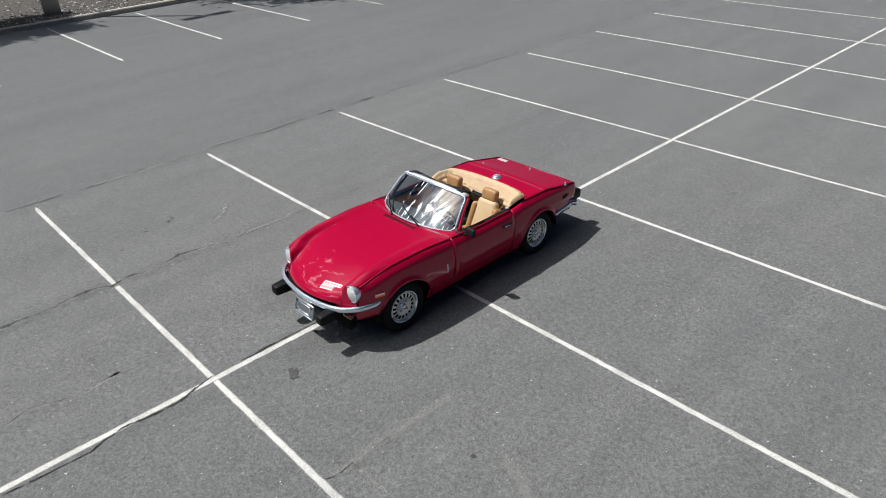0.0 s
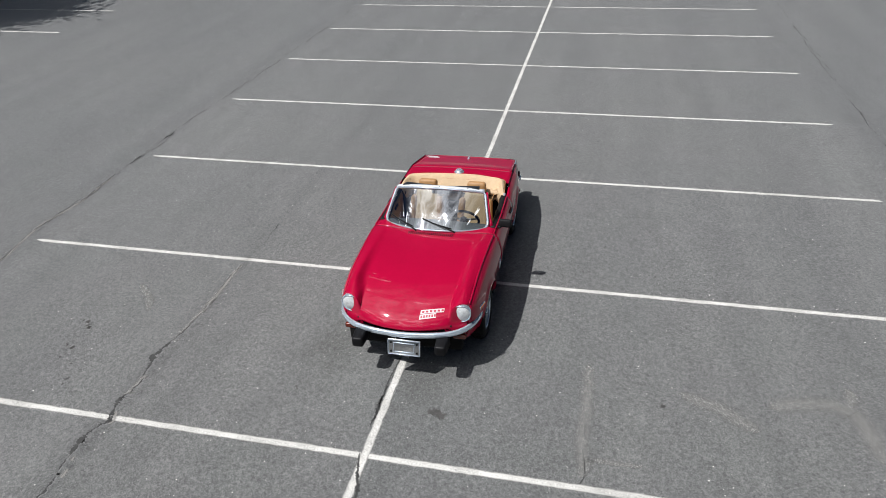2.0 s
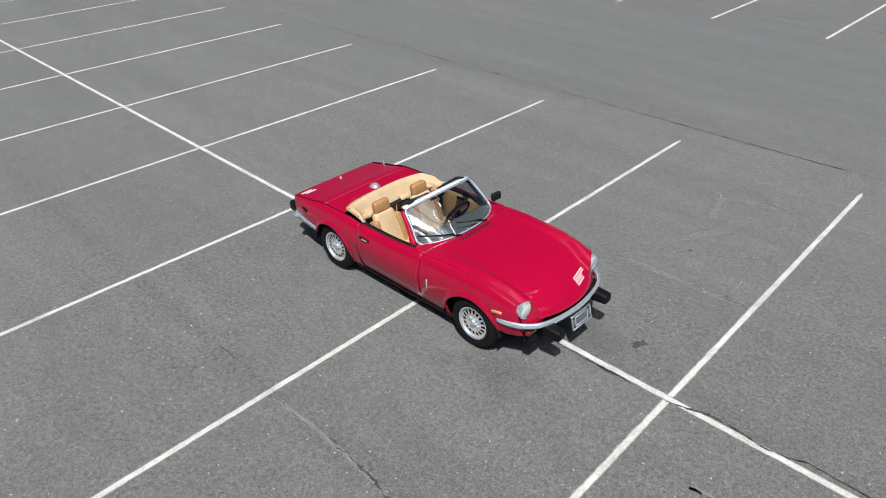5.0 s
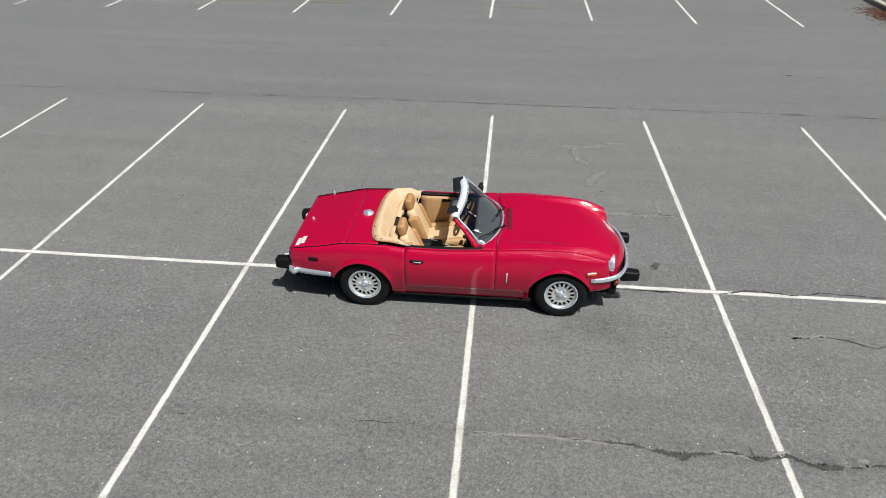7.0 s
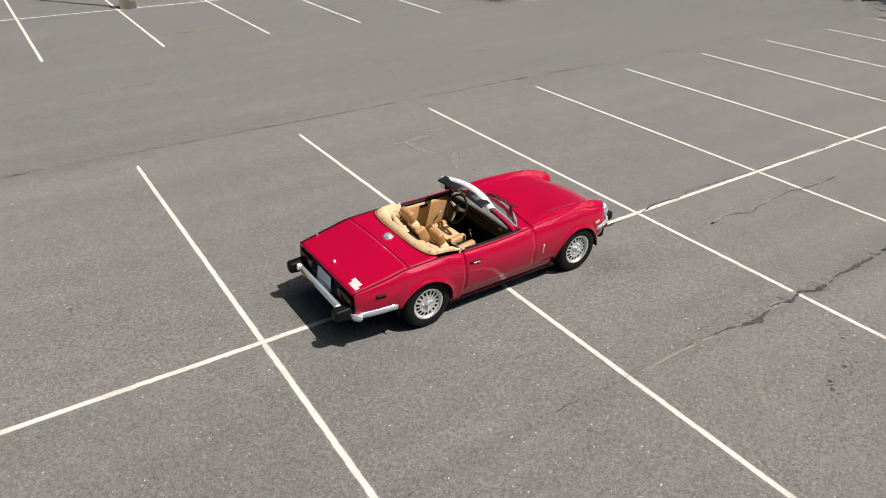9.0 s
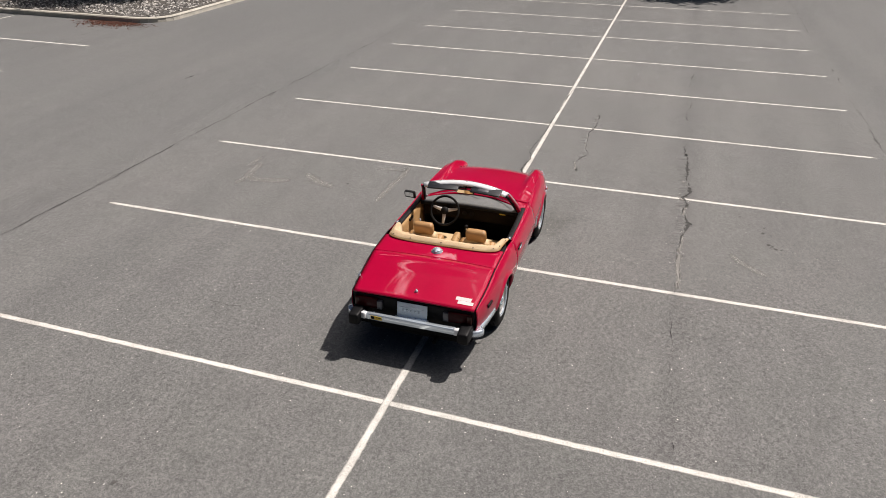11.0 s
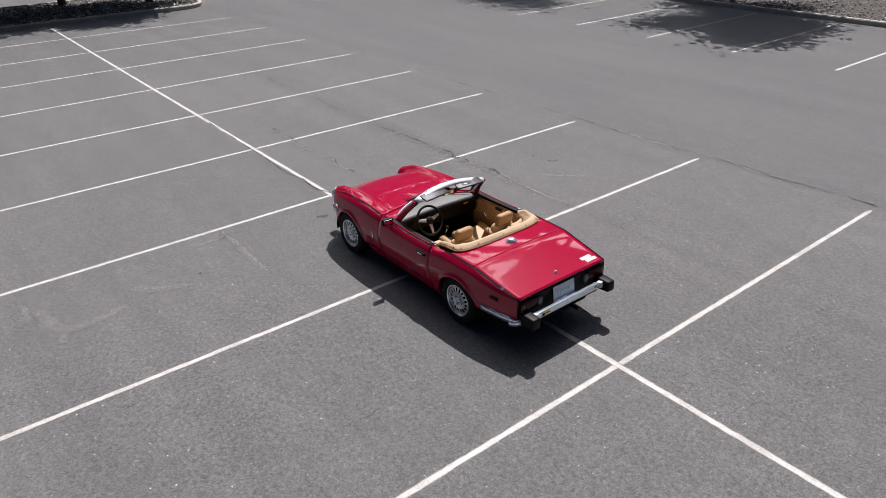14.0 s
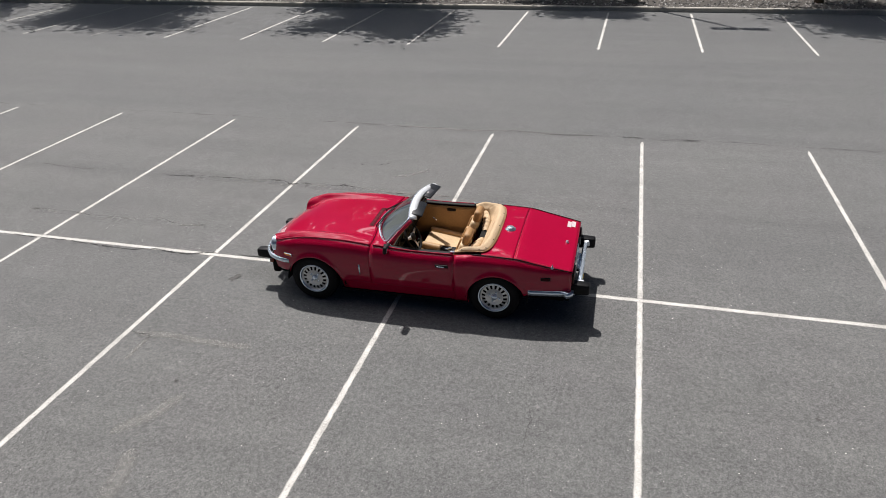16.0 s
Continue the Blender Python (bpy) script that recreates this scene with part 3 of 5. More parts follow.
crack([(-14, 14.45), (-5, 14.45), (1, 14.48), (11, 14.4)], 0.016, wander=0.05, gaps=0.0, step=0.03)
crack([(-1.80, 2.66), (-1.75, 2.0), (-1.64, 1.1)], 0.002, wander=0.05, gaps=0.05, step=0.015)
crack([(2.35, 4.32), (2.2, 4.20), (2.02, 4.24), (1.8, 4.16)], 0.006, wander=0.03, gaps=0.0, step=0.012)
crack([(4.15, 4.48), (3.95, 4.30), (3.7, 4.18)], 0.007, wander=0.03, gaps=0.0, step=0.012)
# grit washed along the cracks
scuff(MAIN[:12], 0.11, DEBRIS, name="grit", label="pale grit washed along a crack")
scuff([(x, y + 0.04) for x, y in MAIN[9:18]], 0.08, DEBRIS, name="grit", label="pale grit washed along a crack")
scuff([(x, y + 0.03) for x, y in SMALL], 0.07, DEBRIS, name="grit", label="pale grit washed along a crack")
scuff(SOUTH_JOINT[1:6], 0.10, DEBRIS, name="grit", label="pale grit washed along a joint")
# pale smears where tyres have turned
for pts, w in (([(1.25, 1.79), (1.65, 1.80), (1.91, 1.81), (2.19, 1.80), (2.46, 1.81), (2.66, 1.82)], 0.11), ([(1.52, 2.62), (1.56, 2.76), (1.63, 2.93), (1.74, 3.10), (1.86, 3.28)], 0.15),
               ([(1.56, 3.38), (1.45, 3.64), (1.40, 3.92), (1.48, 4.10), (1.80, 4.16), (2.05, 4.22)], 0.16), ([(1.15, 4.10), (1.30, 4.14), (1.42, 4.13)], 0.12), ([(1.85, 4.30), (2.3, 4.33)], 0.09),
               ([(2.46, 1.83), (2.44, 2.05), (2.42, 2.3)], 0.06), ([(0.75, -3.45), (1.0, -3.15), (1.2, -3.05)], 0.09)):
    scuff(pts, w * 1.7)



def drip_patch(x, y, rx, ry):
    """A broad faint stain that fades out all round."""
    bm = bmesh.new()
    layer = bm.loops.layers.uv.new("UVMap")
    seed = random.uniform(0, 50)
    c = bm.verts.new((x, y, 0.0008))
    ring = []
    for k in range(40):
        a = 2 * math.pi * k / 40
        q = 1 + 0.35 * noise.noise((math.cos(a) * 1.5 + seed, math.sin(a) * 1.5, seed))
        ring.append(bm.verts.new((x + rx * q * math.cos(a), y + ry * q * math.sin(a), 0.0008)))
    for k in range(40):
        f = bm.faces.new((c, ring[k], ring[(k + 1) % 40]))
        for loop, u in zip(f.loops, (0.5, 1.0, 1.0)):
            loop[layer].uv = (u, 0.0)
    tagged(part("drip_stain", bm, DAMP, None, flat=True, weld=False), "faint dark drip stain on the asphalt", "stain", kind="structure")


# where engines have stood
for x, y, rx, ry in ((1.35, -0.75, 0.95, 0.45), (1.7, 0.25, 0.75, 0.45)):
    drip_patch(x, y, rx, ry)


def stain(x, y, r, mtl=OIL, name="oil_stain", label="small ragged dark stain on the asphalt"):
    """A cluster of ragged flecks."""
    bm = bmesh.new()
    for _ in range(5 if r > 0.02 else 2):
        cx, cy = x + random.gauss(0, r * 0.55), y + random.gauss(0, r * 0.40)
        q0, s = r * random.uniform(0.3, 0.75), random.uniform(0, 50)
        c = bm.verts.new((cx, cy, 0.005))
        ring = []
        for k in range(22):
            a = 2 * math.pi * k / 22
            q = q0 * max(0.15, 0.9 + 1.1 * noise.noise((math.cos(a) * 2.6 + s, math.sin(a) * 2.6, s)) + random.uniform(-0.35, 0.35))
            ring.append(bm.verts.new((cx + q * math.cos(a), cy + q * math.sin(a), 0.005 + 0.0001 * _)))
        for k in range(22):
            bm.faces.new((c, ring[k], ring[(k + 1) % 22]))
    return tagged(part(name, bm, mtl, None, flat=True, weld=False), label, "stain", kind="structure")


for x, y, r in ((2.17, 0.49, 0.075), (1.53, -3.60, 0.035), (1.60, -3.52, 0.03), (1.50, -3.66, 0.02), (1.57, -3.57, 0.02), (1.89, -3.58, 0.018), (1.93, -3.48, 0.028), (2.10, -3.52, 0.02), (2.15, -3.33, 0.018), (2.37, -3.21, 0.022), (2.45, -3.21, 0.015), (2.07, -0.90, 0.018), (1.70, 2.47, 0.022), (3.10, -1.63, 0.016), (-4.29, 1.69, 0.022), (1.44, 3.98, 0.012), (-3.9, 1.2, 0.012), (5.4, 2.1, 0.02)):
    stain(x, y, r)


def weeds():
    bm = bmesh.new()
    random.seed(12)
    for x0, y0, sx in ((0.6, 14.48, 0.35), (-5.5, 14.45, 0.25), (-5.0, 14.48, 0.15), (-7.5, 14.45, 0.25), (-8.6, 14.45, 0.15)):
        for _ in range(70):
            x, y = x0 + random.gauss(0, sx), y0 + random.gauss(0, 0.06)
            a, h, w = random.uniform(0, 6.28), random.uniform(0.02, 0.07), random.uniform(0.004, 0.01)
            d = Vector((math.cos(a), math.sin(a), 0))
            t = Vector((x, y, 0)) + d * h * 1.2 + Vector((0, 0, h))
            s = Vector((-d.y, d.x, 0)) * w
            bm.faces.new((bm.verts.new(Vector((x, y, 0)) + s), bm.verts.new(Vector((x, y, 0)) - s), bm.verts.new(t)))
    tagged(part("dry_weeds", bm, WEED, None, flat=True, weld=False), "dry yellow weeds growing in an asphalt joint", "weeds", kind="stuff")


weeds()


# kerbs, beds and gravel
def kerb_run(owner, pts, h=0.15, w=0.16, length=2.4, closed=False):
    """Kerb stones end to end along a line, with narrow joints; the bed lies to their left."""
    pts = [Vector((*p, 0)) for p in pts]
    if closed:
        pts.append(pts[0])
    for a, b in zip(pts, pts[1:]):
        d = b - a
        n = max(1, round(d.length / length))
        for i in range(n):
            bm = bmesh.new()
            p, q = a + d * (i / n), a + d * ((i + 1) / n)
            u = d.normalized()
            s = Vector((-u.y, u.x, 0))
            p, q = p + u * 0.006, q - u * 0.006
            prof = ((0, -0.02), (0.012, h - 0.03), (0.035, h), (w, h), (w, -0.02))
            ra = [bm.verts.new(p + s * y + Vector((0, 0, z))) for y, z in prof]
            rb = [bm.verts.new(q + s * y + Vector((0, 0, z))) for y, z in prof]
            for k in range(4):
                bm.faces.new((ra[k], rb[k], rb[k + 1], ra[k + 1]))
            bm.faces.new(ra); bm.faces.new(rb[::-1])
            bmesh.ops.recalc_face_normals(bm, faces=bm.faces[:])
            part("kerb_stone", bm, KERB, owner, flat=True)


def rounded(x0, x1, y0, y1, r, n=6):
    out = []
    for cx, cy, a0 in ((x1 - r, y0 + r, -90), (x1 - r, y1 - r, 0), (x0 + r, y1 - r, 90), (x0 + r, y0 + r, 180)):
        out += [(cx + r * math.cos(radians(a0 + 90 * k / n)), cy + r * math.sin(radians(a0 + 90 * k / n))) for k in range(n + 1)]
    return out


def bed(name, outline, z, label):
    bm = bmesh.new()
    bm.faces.new([bm.verts.new((x, y, z)) for x, y in outline])
    face_out(bm, Vector((0, 0, 1)))
    ob = part(name, bm, MULCH, None, flat=True)
    return tagged(ob, label, "planting bed", kind="structure")


def gravel(name, n, place, z, size=(0.025, 0.07)):
    bm_v, bm_f = [], []
    for _ in range(n):
        x, y = place()
        s = random.uniform(*size)
        a = random.uniform(0, 6.28)
        c, si = math.cos(a), math.sin(a)
        b = len(bm_v)
        for px, py, pz in ((1, 0, 0.1), (0.1, 0.8, 0), (-0.9, 0.1, 0.15), (0, -0.7, 0.05), (0.1, 0.1, 0.7)):
            px, py = px * random.uniform(0.7, 1.1), py * random.uniform(0.7, 1.1)
            bm_v.append((x + s * (px * c - py * si), y + s * (px * si + py * c), z + s * pz * random.uniform(0.6, 1.1)))
        bm_f += [(b, b + 1, b + 4), (b + 1, b + 2, b + 4), (b + 2, b + 3, b + 4), (b + 3, b, b + 4)]
    me = bpy.data.meshes.new(name)
    me.from_pydata(bm_v, [], bm_f)
    me.materials.append(GRAVEL)
    return tagged(new(name, me), "loose grey and white gravel on dark mulch", "gravel", kind="stuff")


def gravel_material():
    m = bpy.data.materials.new("mixed_gravel")
    m.use_nodes = True
    nt = m.node_tree
    p = nt.nodes["Principled BSDF"]
    p.inputs["Roughness"].default_value = 0.9
    g, r = nt.nodes.new("ShaderNodeNewGeometry"), nt.nodes.new("ShaderNodeValToRGB")
    e = r.color_ramp.elements
    e[0].color, e[1].color = (0.035, 0.033, 0.032, 1), (0.62, 0.60, 0.57, 1)
    k = e.new(0.5); k.color = (0.16, 0.155, 0.15, 1)
    nt.links.new(g.outputs["Random Per Island"], r.inputs[0]); nt.links.new(r.outputs[0], p.inputs["Base Color"])
    return m


GRAVEL = gravel_material()
random.seed(21)
# long bed behind the far row
south = bed("planting_bed", [(-60, -60), (60, -60), (60, -19.22), (-60, -19.22)], 0.11, "dark mulch bed with gravel behind a concrete kerb")
kerb_run(south, [(45, -19.22), (-40, -19.22)], w=0.16)
gravel("bed_gravel", 9000, lambda: (random.uniform(-26, 30), -19.42 - abs(random.gauss(0, 2.4))), 0.112)
# island at the end of the double row
end_line = rounded(22.15, 27.3, -5.9, 5.6, 1.1)
end_bed = bed("planting_island", end_line, 0.12, "pale gravel planting island with a concrete kerb")
kerb_run(end_bed, end_line, closed=True, length=1.5)
gravel("island_gravel", 3500, lambda: (random.uniform(22.5, 27.0), random.uniform(-5.5, 5.2)), 0.122, (0.03, 0.08))
# island in the opposite row
side_line = rounded(11.12, 16.95, 13.25, 25.3, 1.0)
side_bed = bed("planting_island", side_line, 0.12, "pale gravel planting island with a concrete kerb")
kerb_run(side_bed, side_line, closed=True, length=1.5)
gravel("island_gravel", 4500, lambda: (random.uniform(11.5, 16.7), random.uniform(13.7, 20.5)), 0.122, (0.03, 0.08))


def lamp_post(x, y, ground_z, height=8.6, heads=True):
    e = new("lamp_post")
    e.location = (x, y, ground_z)
    bm = bmesh.new()
    lathe(bm, [(0, 0), (0.26, 0), (0.26, 0.70), (0.235, 0.745), (0, 0.745)], 28, turned(90, 0, 0))
    part("base", bm, POLE, e, "pale round concrete base")
    bm = bmesh.new()
    tube(bm, [(0, 0, 0.74), (0, 0, height)], [0.085, 0.06], 12)
    part("pole", bm, STEEL, e)
    for s in (-1, 1):
        bm = bmesh.new()
        tube(bm, [(0, 0, height - 0.1), (s * 0.12, 0, height - 0.04)], 0.04, 8)
        part("arm", bm, STEEL, e)
        bm = bmesh.new()
        rbox(bm, (s * 0.45, 0, height), (0.76, 0.36, 0.12), 0.03)
        part("lamp_head", bm, STEEL, e)
    return tagged(e, "car park lamp post on a pale round concrete base", "lamp post", group="lamp posts")


lamp_post(-2.25, -20.65, 0.11, 9.2)
lamp_post(0.0, 18.88, 0.0)


def tree(x, y, z, h, r, seed, leaves=15000):
    """Trunk, limbs and a loose crown of leaf sprays."""
    rnd = random.Random(seed)
    e = new("tree")
    e.location = (x, y, z)
    bm = bmesh.new()
    base = h * 0.30
    tube(bm, [(0, 0, -0.05), (0.03, 0.02, base * 0.5), (0.05, -0.03, base), (0.0, 0.0, h * 0.75)], [0.16, 0.12, 0.10, 0.03], 10)
    tips = []
    for k in range(11):
        a, zz = k * 2.4 + rnd.uniform(-0.3, 0.3), base * 0.9 + (h * 0.6 - base * 0.4) * k / 11
        reach = r * rnd.uniform(0.6, 0.95) * (1 - 0.35 * k / 11)
        p0 = Vector((0.03, 0, zz))
        p1 = p0 + Vector((math.cos(a) * reach * 0.5, math.sin(a) * reach * 0.5, reach * 0.32))
        p2 = p0 + Vector((math.cos(a) * reach, math.sin(a) * reach, reach * rnd.uniform(0.35, 0.7)))
        tube(bm, [p0, p1, p2], [0.05, 0.03, 0.012], 6)
        tips += [p1, p2, (p1 + p2) / 2]
    tips += [Vector((0, 0, h * f)) for f in (0.62, 0.75, 0.88)]
    part("trunk", bm, BARK, e)
    vs, fs = [], []
    for _ in range(leaves):
        c = rnd.choice(tips) + Vector((rnd.gauss(0, 0.42), rnd.gauss(0, 0.42), rnd.gauss(0.1, 0.34))) * r / 2.4
        n = Vector((rnd.gauss(0, 1), rnd.gauss(0, 1), rnd.gauss(0.6, 1))).normalized()
        u = n.orthogonal().normalized()
        w = n.cross(u)
        a = rnd.uniform(0, 6.28)
        u, w = u * math.cos(a) + w * math.sin(a), w * math.cos(a) - u * math.sin(a)
        s = rnd.uniform(0.09, 0.20)
        b = len(vs)
        vs += [c - u * s, c + w * s * 0.5, c + u * s, c - w * s * 0.5]
        fs.append((b, b + 1, b + 2, b + 3))
    me = bpy.data.meshes.new("crown")
    me.from_pydata(vs, [], fs)
    me.materials.append(LEAF)
    ob = new("crown", me)
    ob.parent = e
    return tagged(e, "leafy green tree with a slim brown trunk in a gravel bed", "tree", group="car park trees")


TREES = [(28.2, -21.2, 0.11, 12.5, 4.0), (19.6, -20.6, 0.11, 12.8, 3.9), (8.8, -20.6, 0.11, 12.6, 3.4), (1.2, -22.2, 0.11, 9.6, 2.1),
         (-8.6, -20.9, 0.11, 12.4, 3.5), (-15.0, -21.2, 0.11, 12.5, 3.8), (24.5, 1.4, 0.12, 8.0, 2.7), (24.6, -4.3, 0.12, 8.0, 2.6), (26.2, -1.4, 0.12, 9.0, 2.9), (26.1, 4.4, 0.12, 8.5, 2.7), (15.1, 16.9, 0.12, 6.2, 2.3)]
for i, (x, y, z, h, r) in enumerate(TREES):
    tree(x, y, z, h, r, 30 + i, 5000 if r < 2.5 else 13000)


def leaf_litter():
    """Reddish-brown fallen leaves and bark drifted against the island's kerb."""
    rnd = random.Random(77)
    vs, fs = [], []
    for _ in range(1500):
        x, y = 11.08 - abs(rnd.gauss(0, 0.34)), 14.75 + rnd.gauss(0, 0.55)
        a, q = rnd.uniform(0, 6.28), rnd.uniform(0.015, 0.045)
        c, w = math.cos(a) * q, math.sin(a) * q
        b = len(vs)
        vs += [(x - c, y - w, 0.006), (x + w * 0.5, y - c * 0.5, 0.006 + rnd.uniform(0, 0.02)), (x + c, y + w, 0.007), (x - w * 0.5, y + c * 0.5, 0.006 + rnd.uniform(0, 0.02))]
        fs.append((b, b + 1, b + 2, b + 3))
    me = bpy.data.meshes.new("leaf_litter")
    me.from_pydata(vs, [], fs)
    me.materials.append(mat("dry_red_leaves", (0.17, 0.06, 0.035), 0.9, var=0.4, scale=6, color2=(0.06, 0.03, 0.022)))
    tagged(new("leaf_litter", me), "reddish brown dry leaves drifted against a kerb", "leaves", kind="stuff")


leaf_litter()

# ---------- the car: x ahead, y to its left, origin on the ground midway between the axles ----------
car = new("sports_car")
car.matrix_world = pose(-0.112, 0.035, 0, 0, 0, 0.46) @ Matrix.Diagonal((1.003, 1.010, 1.014, 1))
tagged(car, "red open two-seat sports car with tan interior and folded tan hood", "car")
AXLE = 1.054
AZ = Vector((0, 0, 1))

# shoulder line and widest line of the body behind the bonnet
YS = curve([-1.87, -1.5, -1.25, -0.8, -0.6, -0.2, 0.34], [0.622, 0.648, 0.655, 0.660, 0.664, 0.662, 0.652])
ZS = curve([-1.87, -1.5, -1.25, -0.8, -0.6, -0.2, 0.34], [0.632, 0.700, 0.746, 0.758, 0.742, 0.738, 0.765])
YM = curve([-1.87, -1.6, -1.25, -0.8, -0.6, -0.2, 0.34], [0.635, 0.690, 0.728, 0.742, 0.745, 0.745, 0.745])
# the bonnet, by u from its rear edge (0) to the nose (1)
U = [0, 0.25, 0.45, 0.64, 0.80, 0.90, 0.955, 1]
ZC = curve(U, [0.785, 0.789, 0.778, 0.748, 0.685, 0.615, 0.565, 0.508])
ZE = curve(U, [0.765, 0.782, 0.774, 0.755, 0.703, 0.650, 0.604, 0.505])
HB = curve(U, [0.004, 0.016, 0.028, 0.048, 0.080, 0.106, 0.118, 0.118])
YE = curve(U, [0.652, 0.640, 0.630, 0.622, 0.616, 0.610, 0.602, 0.590])
YW = curve(U, [0.742, 0.738, 0.730, 0.718, 0.700, 0.675, 0.645, 0.612])
X0, NOSE = 0.345, 1.765


def nose_x(y):
    return NOSE - 0.105 * (abs(y) / 0.45) ** 2


def rear_edge_x(y):
    """The bonnet's rear edge bows forward in the middle."""
    return X0 + 0.075 * (1 - smooth(0.0, 0.62, abs(y)))


def bonnet_x(u, y):
    a = rear_edge_x(y)
    return a + u * (nose_x(y) - a)


LAMP_Y, LAMP_Z, LAMP_R = 0.540, 0.612, 0.101


def bonnet_z(u, y):
    e = min(abs(y) / YE(u), 1)
    base = ZC(u) + (ZE(u) - ZC(u)) * e ** 2.2
    d = abs(y) - LAMP_Y
    lobe = math.exp(-(d / (0.050 if d < 0 else 0.085)) ** 2)
    z = base + HB(u) * lobe
    # towards the nose the wing top turns into a tube round the lamp
    k = smooth(0.74, 0.93, u)
    if k:
        ring = LAMP_Z + 0.45 * max(0.0, 0.954 - u) + math.sqrt(LAMP_R ** 2 - d * d) if abs(d) < LAMP_R else 0.0
        z += (max(base, ring) - z) * k
    wall = smooth(0.954, 0.975, u)
    return z + (base - 0.045 * math.exp(-(d / 0.10) ** 4) - z) * wall


def side_y(z, zs, ys, ym):
    """Half width at height z of a flank that starts at the shoulder."""
    return curve([0.10, 0.16, 0.38, 0.52, zs - 0.30 * (zs - 0.52), zs], [ym - 0.130, ym - 0.098, ym - 0.018, ym, ys + 0.62 * (ym - ys), ys])(z)


def arch_z(x, xw, zw, r, low):
    d = abs(x - xw)
    return low if d >= r else max(low, zw + math.sqrt(r * r - d * d))


def flare(x, z, xw, zw, r):
    d = math.hypot(x - xw, z - zw) - r
    return 0.020 * math.exp(-(d / 0.026) ** 2) if z > 0.2 else 0.0


FRONT_ARCH, REAR_ARCH = (AXLE - 0.03, 0.235, 0.338), (-AXLE - 0.02, 0.245, 0.322)


def spread(a, b, n, arch):
    """Stations from a to b, close together at the ends of a wheel arch."""
    xw, _, r = arch
    xs = {a + (b - a) * i / n for i in range(n + 1)}
    xs |= {xw - r * math.cos(math.pi * k / 28) for k in range(29)}
    return sorted(x for x in xs if a - 1e-6 <= x <= b + 1e-6)


def build_bonnet():
    bm = bmesh.new()
    us = sorted({i / 44 for i in range(45)} | {0.94 + 0.004 * k for k in range(9)})
    nv = 101
    def top(i, j):
        u = us[i] if i < len(us) else 1.0
        y = (2 * j / (nv - 1) - 1) * YE(u)
        x, z = bonnet_x(u, y), bonnet_z(u, y)
        if i >= len(us):                       # lip rolled under
            k = i - len(us) + 1
            x, z = x - 0.004 * k * k, z - 0.014 * k
        return Vector((x, y, z))
    grid(bm, len(us) + 2, nv, top)
    face_out(bm, AZ)
    ob = part("bonnet", bm, PAINT, car, "glossy red one-piece bonnet", thick=0.006)
    for s in (1, -1):
        bm = bmesh.new()
        a, b = X0, nose_x(0.61)
        xs = spread(a, b, 40, FRONT_ARCH)
        def side(i, j):
            x = xs[i]
            u = (x - a) / (b - a)
            ys, zs = YE(u), bonnet_z(u, YE(u))
            low = 0.300 if x < AXLE else 0.33
            zb = arch_z(x, *FRONT_ARCH, low)
            z = zs + (zb - zs) * (j / 15) ** 0.9
            y = side_y(z, zs, ys, YW(u)) + flare(x, z, *FRONT_ARCH)
            if j == 16:
                z, y = zb + 0.004, side_y(zb, zs, ys, YW(u)) - 0.03
            return Vector((x, s * y, z))
        grid(bm, len(xs), 17, side)
        face_out(bm, Vector((0, s, 0)))
        part("front_wing", bm, PAINT, ob, thick=0.005)
        # nose corner under the headlamp
        bm = bmesh.new()
        def corner(i, j):
            y = 0.40 + 0.212 * i / 10
            zt = bonnet_z(1.0, y) - 0.026
            z = zt + (0.33 - zt) * j / 6
            x = nose_x(y) - 0.012 - 0.03 * (j / 6)
            return Vector((x, s * y, z))
        grid(bm, 11, 7, corner)
        face_out(bm, Vector((1, 0, 0)))
        part("nose_corner", bm, PAINT, ob, thick=0.01)
    # bead along the wing tops
    for s in (1, -1):
        bm = bmesh.new()
        tube(bm, [(bonnet_x(u, YE(u)), s * (YE(u) + 0.001), bonnet_z(u, YE(u)) - 0.005) for u in (k / 40 for k in range(39))], 0.010, 10)
        part("wing_bead", bm, PAINT, ob)
    # air intake slots below the windscreen
    bm = bmesh.new()
    for k in range(24):
        y = -0.235 + 0.47 * k / 23
        for xx in (0.475,):
            u = (xx - rear_edge_x(y)) / (nose_x(y) - rear_edge_x(y))
            rbox(bm, (xx, y, bonnet_z(u, y) + 0.0012), (0.056, 0.010, 0.005), 0.002, 1)
    part("intake_slots", bm, BLACK, ob, "row of dark slots")
    bm = bmesh.new()
    for y0 in (-0.25, 0.25):
        u = 0.065
        tube(bm, [(0.445, y0, bonnet_z(u, y0)), (0.505, y0, bonnet_z(u, y0))], 0.003, 6)
    for xx in (0.445, 0.505):
        tube(bm, [(xx, y, bonnet_z(0.05, y) + 0.001) for y in (-0.25 + 0.05 * k for k in range(11))], 0.003, 6)
    part("intake_frame", bm, PAINT, ob)
    return ob


bonnet = build_bonnet()


